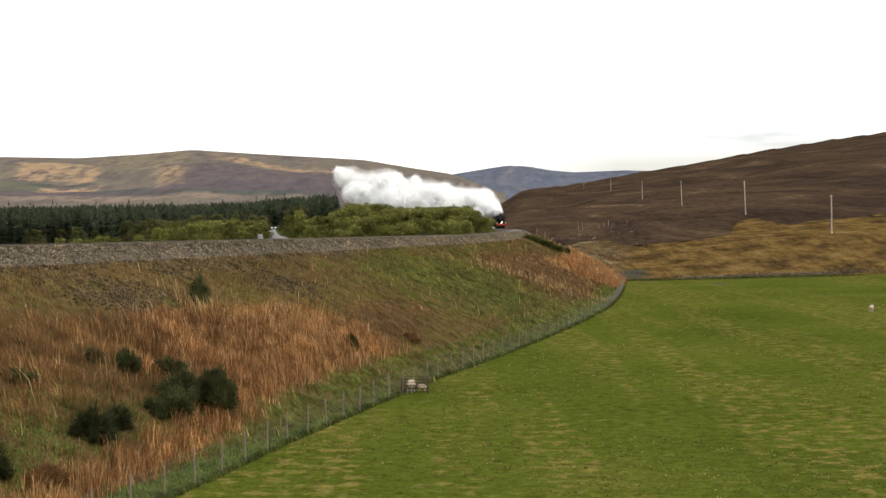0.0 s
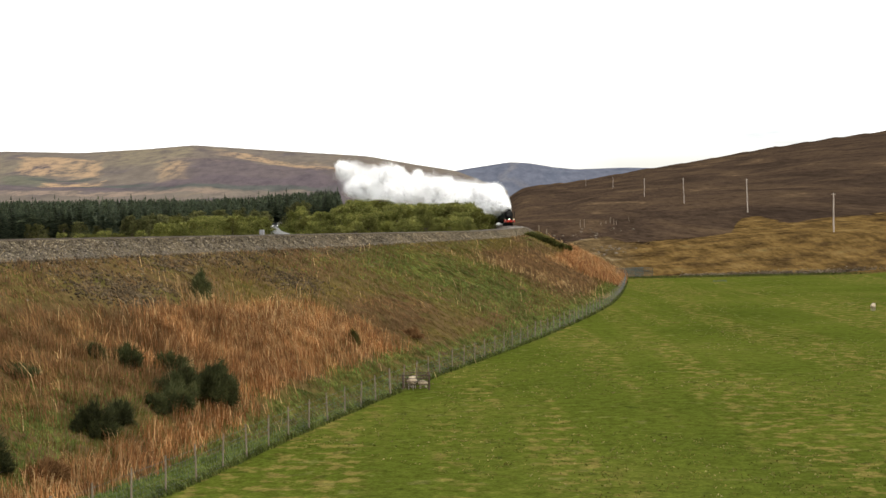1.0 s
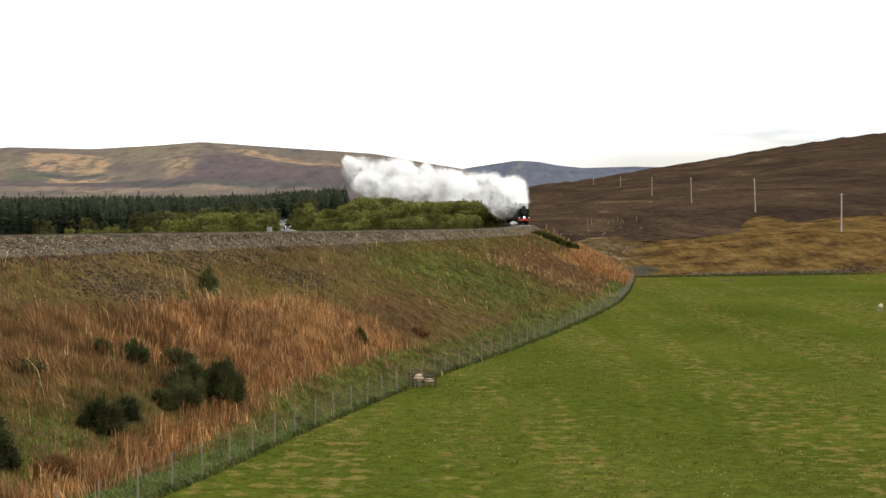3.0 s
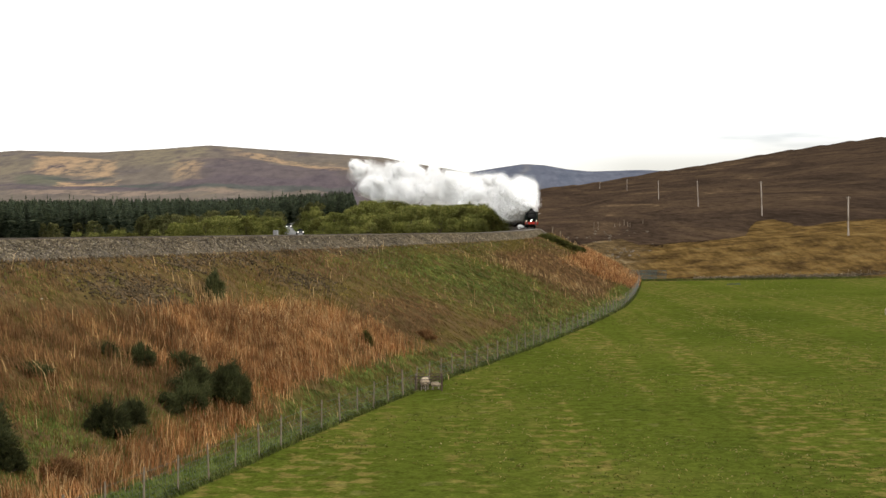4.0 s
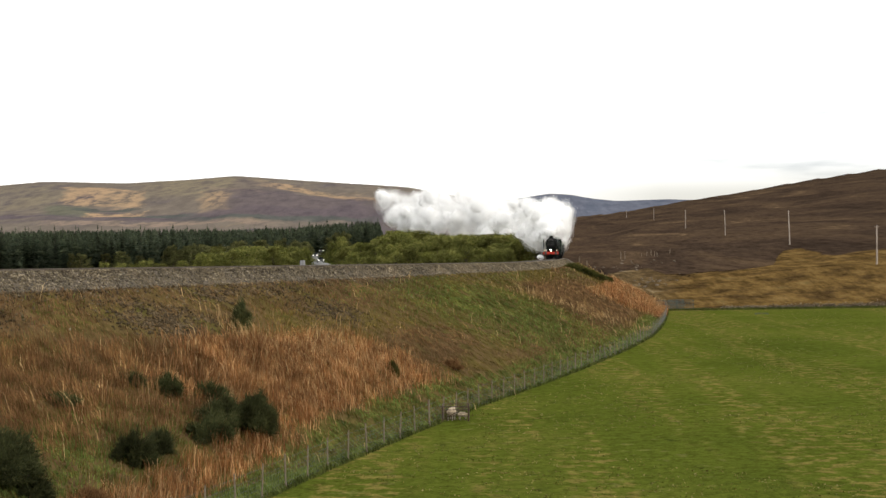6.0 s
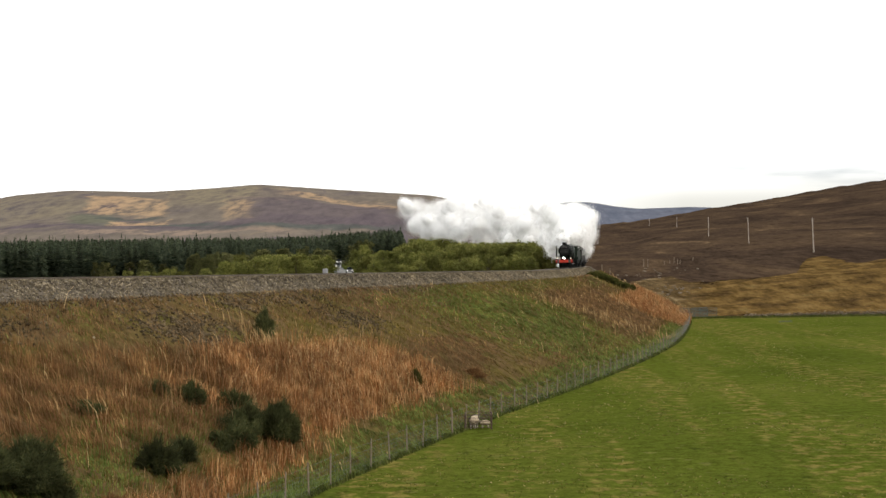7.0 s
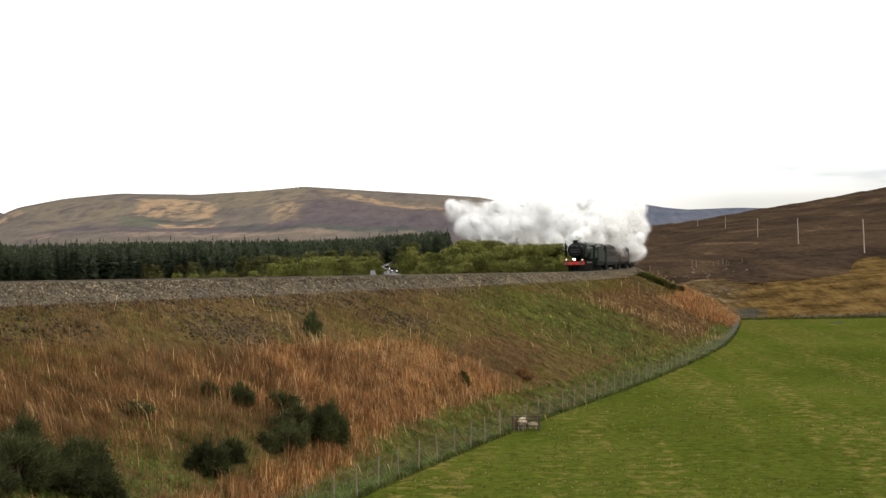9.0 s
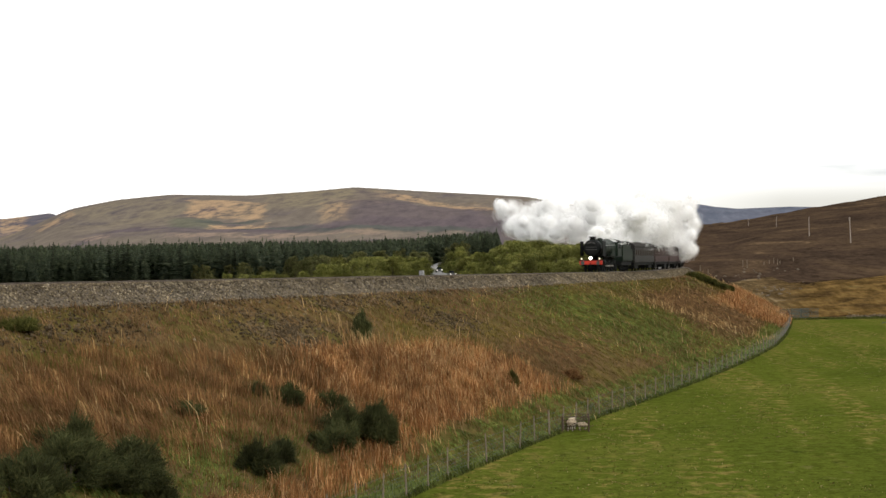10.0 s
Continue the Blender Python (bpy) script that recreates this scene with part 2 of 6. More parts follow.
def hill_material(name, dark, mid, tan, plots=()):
    """Far moorland: heather, grass, felled plots and strips of wood, laid out by bearing and by height up the slope.
    The colours passed in already hold the haze of distance.
    """
    m, nt, b = nodes_of(name, 1.0, 0, 0.0)
    v = coords(nt, "world", (0.55, 0.16, 0.6))
    n1 = noise_of(nt, v, 0.013, 9, 0.66, 0.9)
    n2 = noise_of(nt, v, 0.07, 8, 0.74)
    col = ramp_of(nt, n1, [(0.36, dark), (0.47, mid), (0.60, mid), (0.70, tan)])
    sep = nt.nodes.new("ShaderNodeSeparateXYZ")
    nt.links.new(coords(nt, "world"), sep.inputs[0])
    x, y, _ = sep.outputs
    far = math_of(nt, "SQRT", math_of(nt, "ADD", math_of(nt, "MULTIPLY", x, x), math_of(nt, "MULTIPLY", y, y)))
    bearing = math_of(nt, "MULTIPLY", math_of(nt, "ARCTAN2", x, y), math.degrees(1.0))
    slope = math_of(nt, "DIVIDE", math_of(nt, "SUBTRACT", far, 3300.0), 1500.0)
    wa = math_of(nt, "MULTIPLY", math_of(nt, "SUBTRACT", noise_of(nt, coords(nt, "world"), 0.012, 6, 0.6), 0.5), 1.1)
    wu = math_of(nt, "MULTIPLY", math_of(nt, "SUBTRACT", noise_of(nt, coords(nt, "world", (1.0, 0.5, 1.0)), 0.017, 6, 0.6), 0.5), 0.13)
    bearing, slope = math_of(nt, "ADD", bearing, wa), math_of(nt, "ADD", slope, wu)
    for az, u, ha, hu, shear, soft_edge, amount, tone in plots:
        da = math_of(nt, "SUBTRACT", bearing, az)
        du = math_of(nt, "SUBTRACT", math_of(nt, "SUBTRACT", slope, u), math_of(nt, "MULTIPLY", da, shear))
        reach = math_of(nt, "MAXIMUM", math_of(nt, "DIVIDE", math_of(nt, "ABSOLUTE", da), ha), math_of(nt, "DIVIDE", math_of(nt, "ABSOLUTE", du), hu))
        inside = step_of(nt, reach, 1.0 + soft_edge, 1.0 - soft_edge)
        if tone[0] > 0.15:
            inside = math_of(nt, "MULTIPLY", inside, step_of(nt, n2, 0.36, 0.56))
        col = mix_of(nt, math_of(nt, "MULTIPLY", inside, amount), col, tone)
    col = mix_of(nt, 1.0, col, ramp_of(nt, n2, [(0.3, (0.70, 0.70, 0.73)), (0.7, (1.26, 1.24, 1.20))]), "MULTIPLY")
    nt.links.new(col, b.inputs["Base Color"])
    return m


# plot tones, muted by distance haze painted into them
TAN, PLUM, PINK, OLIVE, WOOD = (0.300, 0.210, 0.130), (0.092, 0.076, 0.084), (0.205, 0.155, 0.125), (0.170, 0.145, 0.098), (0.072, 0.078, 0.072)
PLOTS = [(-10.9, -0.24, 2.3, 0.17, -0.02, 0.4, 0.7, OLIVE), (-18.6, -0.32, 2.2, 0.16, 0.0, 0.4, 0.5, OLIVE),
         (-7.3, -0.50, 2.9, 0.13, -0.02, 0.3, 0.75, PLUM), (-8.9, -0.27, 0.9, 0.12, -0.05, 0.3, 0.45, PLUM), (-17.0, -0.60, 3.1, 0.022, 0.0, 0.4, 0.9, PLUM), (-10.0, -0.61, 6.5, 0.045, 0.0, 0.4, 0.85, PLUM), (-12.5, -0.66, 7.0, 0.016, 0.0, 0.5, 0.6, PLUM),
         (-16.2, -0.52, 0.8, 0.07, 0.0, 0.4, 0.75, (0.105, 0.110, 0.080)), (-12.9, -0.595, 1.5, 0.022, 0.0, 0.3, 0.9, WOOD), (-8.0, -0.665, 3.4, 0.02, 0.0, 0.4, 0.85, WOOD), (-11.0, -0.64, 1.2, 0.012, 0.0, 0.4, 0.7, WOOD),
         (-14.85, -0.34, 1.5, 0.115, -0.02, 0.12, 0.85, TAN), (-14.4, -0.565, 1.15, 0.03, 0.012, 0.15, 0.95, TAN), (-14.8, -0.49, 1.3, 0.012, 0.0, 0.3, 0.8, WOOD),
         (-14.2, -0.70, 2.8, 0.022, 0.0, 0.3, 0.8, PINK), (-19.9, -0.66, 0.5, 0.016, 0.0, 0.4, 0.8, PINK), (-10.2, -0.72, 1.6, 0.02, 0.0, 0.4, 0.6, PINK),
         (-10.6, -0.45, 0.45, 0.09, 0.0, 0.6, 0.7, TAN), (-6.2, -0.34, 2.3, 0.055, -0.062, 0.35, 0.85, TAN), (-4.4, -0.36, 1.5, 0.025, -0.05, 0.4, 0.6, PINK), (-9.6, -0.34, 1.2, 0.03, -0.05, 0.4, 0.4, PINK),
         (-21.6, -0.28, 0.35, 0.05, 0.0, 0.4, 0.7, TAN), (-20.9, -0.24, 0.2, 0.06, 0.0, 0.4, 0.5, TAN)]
M_GROUND = ground_material()
M_BANK = bank_material()
M_CINDER = blades("cinder", [(0.0, (0.030, 0.022, 0.013)), (0.5, (0.062, 0.046, 0.027)), (1.0, (0.110, 0.083, 0.052))], 0.95, 0.0)
M_BALLAST = surface("ballast_bed", [(0.3, (0.050, 0.040, 0.028)), (0.5, (0.085, 0.068, 0.048)), (0.7, (0.125, 0.10, 0.074))], 3.0, space="world", fine=4, fine_amount=0.5, bump=0.8, bump_dist=0.1)
M_STONE = blades("ballast_stone", [(0.0, (0.030, 0.024, 0.018)), (0.35, (0.066, 0.053, 0.034)), (0.7, (0.112, 0.092, 0.061)), (0.9, (0.172, 0.145, 0.100)), (1.0, (0.26, 0.222, 0.165))], 0.9, 0.0)
M_RUST_GRASS = blades("dry_red_grass", [(0.0, (0.080, 0.034, 0.013)), (0.35, (0.195, 0.085, 0.031)), (0.7, (0.330, 0.158, 0.062)), (1.0, (0.56, 0.36, 0.18))])
M_STRAW = blades("pale_straw", [(0.0, (0.20, 0.120, 0.045)), (0.5, (0.36, 0.235, 0.105)), (1.0, (0.56, 0.41, 0.21))])
M_DUN = blades("faded_dun_grass", [(0.0, (0.085, 0.042, 0.018)), (0.5, (0.160, 0.084, 0.036)), (1.0, (0.26, 0.155, 0.070))])
M_OLIVE = blades("olive_turf", [(0.0, (0.064, 0.053, 0.013)), (0.5, (0.116, 0.093, 0.024)), (1.0, (0.20, 0.145, 0.048))])
M_GREEN = blades("green_turf", [(0.0, (0.054, 0.078, 0.019)), (0.5, (0.098, 0.136, 0.031)), (1.0, (0.175, 0.20, 0.056))])
M_BROWN = blades("brown_turf", [(0.0, (0.090, 0.054, 0.027)), (0.5, (0.150, 0.090, 0.043)), (1.0, (0.215, 0.135, 0.064))])
M_BROOM = blades("broom_leaf", [(0.0, (0.030, 0.035, 0.015)), (0.5, (0.050, 0.057, 0.023)), (1.0, (0.086, 0.088, 0.034))], each=0.2)
M_GORSE = blades("gorse_leaf", [(0.0, (0.028, 0.034, 0.010)), (0.5, (0.060, 0.064, 0.018)), (1.0, (0.11, 0.10, 0.03))])
M_SPRUCE = blades("spruce_needles", [(0.0, (0.032, 0.044, 0.028)), (0.5, (0.050, 0.064, 0.038)), (1.0, (0.075, 0.090, 0.050))], thin=0.5, each=0.4)
M_BIRCH = blades("young_birch_leaf", [(0.0, (0.088, 0.098, 0.024)), (0.5, (0.140, 0.148, 0.038)), (1.0, (0.21, 0.208, 0.066))], 0.9, 0.5, 0.4)
M_ALDER = blades("olive_leaf", [(0.0, (0.050, 0.058, 0.022)), (0.5, (0.085, 0.090, 0.034)), (1.0, (0.135, 0.128, 0.052))], 0.9, 0.45, 0.4)
M_BARK = surface("bark", [(0.3, (0.05, 0.04, 0.03)), (0.7, (0.14, 0.115, 0.09))], 2.0)
M_POST = surface("weathered_post", [(0.3, (0.15, 0.115, 0.078)), (0.7, (0.26, 0.205, 0.145))], 3.0, stretch=(1, 1, 0.3))
M_POLE = surface("bleached_pole", [(0.3, (0.30, 0.25, 0.21)), (0.7, (0.46, 0.40, 0.34))], 2.0, stretch=(1, 1, 0.2))
M_WIRE = surface("galvanised_wire", [(0.3, (0.085, 0.10, 0.095)), (0.7, (0.14, 0.155, 0.15))], 5.0, rough=0.6, metal=0.3, bump=0)
M_RAIL = surface("rail_steel", [(0.3, (0.10, 0.082, 0.066)), (0.7, (0.18, 0.150, 0.125))], 4.0, rough=0.5, metal=0.6)
M_SLEEPER = surface("concrete_sleeper", [(0.3, (0.20, 0.185, 0.165)), (0.7, (0.32, 0.30, 0.27))], 2.0)
M_DYKE = surface("dyke_stone", [(0.3, (0.06, 0.053, 0.045)), (0.5, (0.11, 0.097, 0.083)), (0.7, (0.18, 0.16, 0.14))], 1.5)
# air haze is blended into the base colours of the three far hills
M_HILL = hill_material("hazed_heather", (0.092, 0.080, 0.086), (0.135, 0.115, 0.096), (0.20, 0.155, 0.105), PLOTS)
M_HILL_PLUM = hill_material("hazed_plum_hill", (0.068, 0.066, 0.088), (0.088, 0.083, 0.098), (0.21, 0.165, 0.12), [(-22.9, 0.55, 0.5, 0.2, 0.0, 0.4, 0.8, TAN)])
M_HILL_HAZE_BLUE = hill_material("hazed_blue_hill", (0.088, 0.100, 0.132), (0.100, 0.110, 0.142), (0.135, 0.135, 0.150))


# ------------------------------------------------------------- mesh helpers
def mesh_of(name, verts, faces, mat, smooth=False):
    me = bpy.data.meshes.new(name)
    v, f = np.asarray(verts, dtype=np.float32), np.asarray(faces, dtype=np.int32)
    me.vertices.add(len(v))
    me.vertices.foreach_set("co", v.ravel())
    n, k = f.shape
    me.loops.add(n * k)
    me.loops.foreach_set("vertex_index", f.ravel())
    me.polygons.add(n)
    me.polygons.foreach_set("loop_start", np.arange(0, n * k, k, dtype=np.int32))
    me.polygons.foreach_set("loop_total", np.full(n, k, dtype=np.int32))
    me.polygons.foreach_set("use_smooth", np.full(n, smooth, dtype=bool))
    me.update(calc_edges=True)
    me.materials.append(mat)
    return me


def grid_faces(rows, cols):
    a = np.arange((rows - 1) * cols).reshape(rows - 1, cols)[:, :-1].ravel()
    return np.stack([a, a + 1, a + cols + 1, a + cols], 1)


def part(name, bm, mat, parent=None, label="", smooth=False):
    """Links a bmesh as one mesh object, under a thing or a part."""
    me = bpy.data.meshes.new(name)
    bm.normal_update()
    bm.to_mesh(me)
    bm.free()
    for p in me.polygons:
        p.use_smooth = smooth
    me.materials.append(mat)
    ob = new(name, me)
    ob.parent = parent
    return tagged(ob, label) if label else ob


def piece(name, me, parent=None, label=""):
    ob = new(name, me)
    ob.parent = parent
    return tagged(ob, label) if label else ob


def box(bm, x0, y0, z0, x1, y1, z1, bevel=0.0):
    r = bmesh.ops.create_cube(bm, size=1.0, matrix=Matrix.LocRotScale(((x0 + x1) / 2, (y0 + y1) / 2, (z0 + z1) / 2), None, (x1 - x0, y1 - y0, z1 - z0)))
    if bevel:
        es = list({e for v in r["verts"] for e in v.link_edges})
        bmesh.ops.bevel(bm, geom=es, offset=bevel, segments=2, affect="EDGES")
    return bm


def rod(bm, a, b, r0, r1=None, sides=10, caps=True):
    a, b = Vector(a), Vector(b)
    d = b - a
    m = Matrix.Translation((a + b) / 2) @ d.to_track_quat("Z", "Y").to_matrix().to_4x4()
    bmesh.ops.create_cone(bm, cap_ends=caps, segments=sides, radius1=r0, radius2=r0 if r1 is None else r1, depth=d.length, matrix=m)
    return bm


def blade_mesh(name, base, height, lean, width, rng, mat):
    """Joined two-piece blades that bend over: base points (n,3), heights (n,), lean vectors (n,2)."""
    n = len(base)
    a = rng.uniform(0, 2 * np.pi, n)
    side = np.stack([np.cos(a), np.sin(a), np.zeros(n)], 1) * (width / 2)[:, None]
    up = np.stack([lean[:, 0] * 0.35, lean[:, 1] * 0.35, np.ones(n) * 0.62], 1) * height[:, None]
    tip = np.stack([lean[:, 0], lean[:, 1], np.ones(n) * 0.95], 1) * height[:, None]
    v = np.stack([base - side, base + side, base + up + side * 0.7, base + up - side * 0.7, base + tip], 1).reshape(-1, 3)
    i = np.arange(n)[:, None] * 5
    f = np.concatenate([i + [0, 1, 2], i + [0, 2, 3], i + [3, 2, 4]], 1).reshape(-1, 3)
    return mesh_of(name, v, f, mat)


# ------------------------------------------------------------- the line of the railway
RADIUS, APEX_X, APEX_Y = 900.0, 15.95, 340.0


def rail_z(s):
    """Height of the rail heads: level far off, climbing gently on the near part of the curve."""
    return 8.2 + 0.0056 * np.clip(np.asarray(s, dtype=float) - 150.0, 0.0, 400.0)


def line_xy(s, o=0.0):
    """s metres along the curve towards the viewer from its apex, o metres out to the field's side."""
    p = np.asarray(s, dtype=float) / RADIUS
    return APEX_X - RADIUS + (RADIUS + o) * np.cos(p), APEX_Y - (RADIUS + o) * np.sin(p)


def bank_drop(s, o):
    """Height of the embankment's field side at s, o."""
    top = rail_z(s) - 1.15
    u = np.clip((np.asarray(o, dtype=float) - 4.2) / 14.1, 0, 1)
    lump = 0.22 * np.sin(s * 0.21 + o * 0.5) * np.sin(o * 0.37 + s * 0.05) * np.sin(np.pi * u)
    tussock = 0.11 * np.sin(1.75 * s + 1.6 * np.sin(1.1 * o)) * np.sin(1.6 * o + 0.9 * np.sin(0.8 * s)) + 0.07 * np.sin(3.1 * s + 2.2 * o) * np.sin(2.7 * o - 1.3 * s)
    return top * (1 - u) + lump + tussock * np.clip(np.sin(np.pi * u) * 2.5, 0, 1)


def fence_o(s):
    """How far the pasture fence stands from the track: it bellies out at both ends."""
    return np.interp(s, [90, 139, 177, 208, 230, 249, 262, 275, 285, 312], [19.2, 19.4, 19.9, 19.4, 18.9, 18.4, 18.8, 19.5, 20.5, 22.6])


def line_pose(s, side=0.0, up=0.0):
    x, y = line_xy(s, side)
    return pose(float(x), float(y), float(rail_z(s)) + up, 0, 0, -math.degrees(s / RADIUS))
# train things: +y of a thing points back along the train, -y is the way it runs


# ------------------------------------------------------------- land
def land_height(x, y):
    d = np.hypot(x, y)
    az = np.degrees(np.arctan2(x, y))
    knoll = 7.7 * np.exp(-(d / 17.0) ** 2)
    # moor on the right: from the dyke up to a long ridge
    ridge_e = np.interp(az, [-4.0, 1.0, 2.7, 5.0, 8.0, 11.5, 15.0, 17.3, 22.0, 40.0], [0.012, 0.0215, 0.0225, 0.026, 0.0345, 0.0435, 0.0525, 0.0575, 0.065, 0.08])
    ridge_d = np.interp(az, [0.0, 5.0, 17.0], [2300.0, 1900.0, 1450.0])
    u = np.clip((d - 245.0) / (ridge_d - 245.0), 0, 1)
    ang0 = -9.5 / 245.0
    ang = np.interp(u, [0.0, 0.035, 0.08, 0.13, 0.22, 0.4, 0.7, 1.0], [0.0, 0.3, 0.43, 0.53, 0.65, 0.78, 0.91, 1.0])
    e = ang0 + (ridge_e + 9.5 / 245.0) * ang
    moor = 9.5 + np.minimum(d, ridge_d) * e - np.clip(d - ridge_d, 0, None) * 0.10
    moor = np.where(d < 245.0, 0.0, moor)
    flat = 4.6 * np.clip((d - 40) / 60, 0, 1) + 0.004 * np.clip(d - 310, 0, 330)
    spur = np.interp(d, [290, 350, 400, 455, 520, 640, 800], [4.6, 6.2, 7.35, 9.5, 10.4, 9.0, 6.6])
    on = np.clip(1 - np.abs(az + 5.3) / 2.6, 0, 1) * 1.7
    plain = np.maximum(flat, flat + (spur - flat) * np.clip(on, 0, 1) * (d > 250))
    s_c = np.hypot(x - (APEX_X - RADIUS), APEX_Y - y) - RADIUS
    left = np.clip((-s_c - 6.0) / 8.0, 0, 1)
    wr = np.clip((az - 0.5) / 3.0, 0, 1)
    wr = wr * wr * (3 - 2 * wr)
    beyond = np.clip((d - 245.0) / 120.0, 0, 1)
    far = moor * wr + (1 - wr) * 4.5 * beyond
    z = np.where(left > 0, plain * left, 0.0)
    z = np.maximum(z, far)
    z = np.where((wr < 1) & (d > 900), np.minimum(z, 60.0) * 1.0, z)
    return np.maximum(z, knoll) - np.clip(d - 2600.0, 0, None) * 0.01 * (1 - wr)


def make_land():
    az = np.radians(np.concatenate([np.arange(-180, -30, 5.0), np.arange(-30, 25, 0.16), np.arange(25, 180.1, 5.0)]))
    d = np.concatenate([np.linspace(0.0, 40, 13), np.geomspace(44, 235, 46), np.linspace(238, 420, 60), np.geomspace(430, 4700, 90)])
    A, D = np.meshgrid(az, d)
    X, Y = D * np.sin(A), D * np.cos(A)
    Z = land_height(X, Y)
    rng = np.random.default_rng(3)
    rough = np.zeros_like(Z)
    for k in range(14):
        w = 0.012 * 1.5 ** k
        p, q = rng.uniform(0, 6.3, 2)
        t = rng.uniform(0, 3.14)
        rough += np.sin((X * np.cos(t) + Y * np.sin(t)) * w + p + 1.3 * np.sin((Y * np.cos(t) - X * np.sin(t)) * w * 0.6 + q)) * 0.5 / 1.28 ** k
    Z += rough * np.clip((D - 250) / 300, 0, 1) * np.clip(D / 900, 0.25, 1.0) * np.where(A < 0.01, 0.15, 0.55)
    me = mesh_of("ground", np.stack([X, Y, Z], -1).reshape(-1, 3), grid_faces(*X.shape)[:, ::-1], M_GROUND, True)
    tagged(new("ground", me), "mown green pasture with tawny bog and dark heather moor behind", "ground", kind="structure")


def make_hill(name, label, mat, az, elev, dist, depth, seed, foot=-10.0):
    """A long far hill: its skyline as bearings and slopes seen from the knoll, falling away before and behind."""
    a = np.radians(np.linspace(az[0], az[-1], 260))
    e = np.interp(np.degrees(a), az, elev)
    k = np.hanning(9) / np.hanning(9).sum()
    e = np.convolve(np.pad(e, 4, mode="edge"), k, mode="valid")
    u = np.linspace(-1, 0.35, 56)
    rng = np.random.default_rng(seed)
    A, U = np.meshgrid(a, u)
    D = dist + U * depth
    top = EYE + e[None, :] * dist
    shape = np.where(U < 0, 1 - np.abs(U) ** 1.25, 1 - 1.6 * U ** 2)
    Z = foot + (top - foot) * shape
    X, Y = D * np.sin(A), D * np.cos(A)
    for j in range(9):
        w = 0.006 * 1.55 ** j
        p, t = rng.uniform(0, 6.3), rng.uniform(0, 3.14)
        Z += np.sin((X * np.cos(t) + Y * np.sin(t)) * w + p) * 4.5 / 1.5 ** j * np.clip(-U, 0, 0.3) / 0.3 * np.clip(1 + U, 0, 0.2) / 0.2
    me = mesh_of(name, np.stack([X, Y, Z], -1).reshape(-1, 3), grid_faces(*X.shape)[:, ::-1], mat, True)
    tagged(new(name, me), label, "hill", kind="structure")


make_land()
make_hill("backdrop_hill_west", "broad far hill with heather and pale felled plots, haze put into its colours", M_HILL,
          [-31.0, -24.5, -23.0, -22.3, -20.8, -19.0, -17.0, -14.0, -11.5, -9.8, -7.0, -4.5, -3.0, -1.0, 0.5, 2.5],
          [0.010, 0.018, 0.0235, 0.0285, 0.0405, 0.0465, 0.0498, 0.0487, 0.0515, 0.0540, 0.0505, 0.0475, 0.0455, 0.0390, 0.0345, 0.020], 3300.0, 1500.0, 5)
make_hill("backdrop_hill_north", "far hill, blue-grey from haze put into its colour", M_HILL_HAZE_BLUE,
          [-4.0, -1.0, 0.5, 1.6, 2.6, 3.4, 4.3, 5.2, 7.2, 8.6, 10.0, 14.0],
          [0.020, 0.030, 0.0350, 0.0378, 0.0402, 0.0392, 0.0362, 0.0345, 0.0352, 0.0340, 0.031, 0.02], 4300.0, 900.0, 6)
make_hill("backdrop_hill_far_west", "far low hill beyond the valley, plum with haze put into its colour", M_HILL_PLUM,
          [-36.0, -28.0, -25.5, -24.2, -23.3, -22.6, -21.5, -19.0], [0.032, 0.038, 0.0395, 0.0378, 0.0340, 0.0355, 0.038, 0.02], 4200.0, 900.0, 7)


# ------------------------------------------------------------- embankment and track
def sweep(name, s0, s1, step, offs, zfun, mat, smooth=True):
    s = np.arange(s0, s1, step)
    S, O = np.meshgrid(s, np.asarray(offs, dtype=float), indexing="ij")
    X, Y = line_xy(S, O)
    return mesh_of(name, np.stack([X, Y, zfun(S, O)], -1).reshape(-1, 3), grid_faces(*S.shape), mat, smooth)


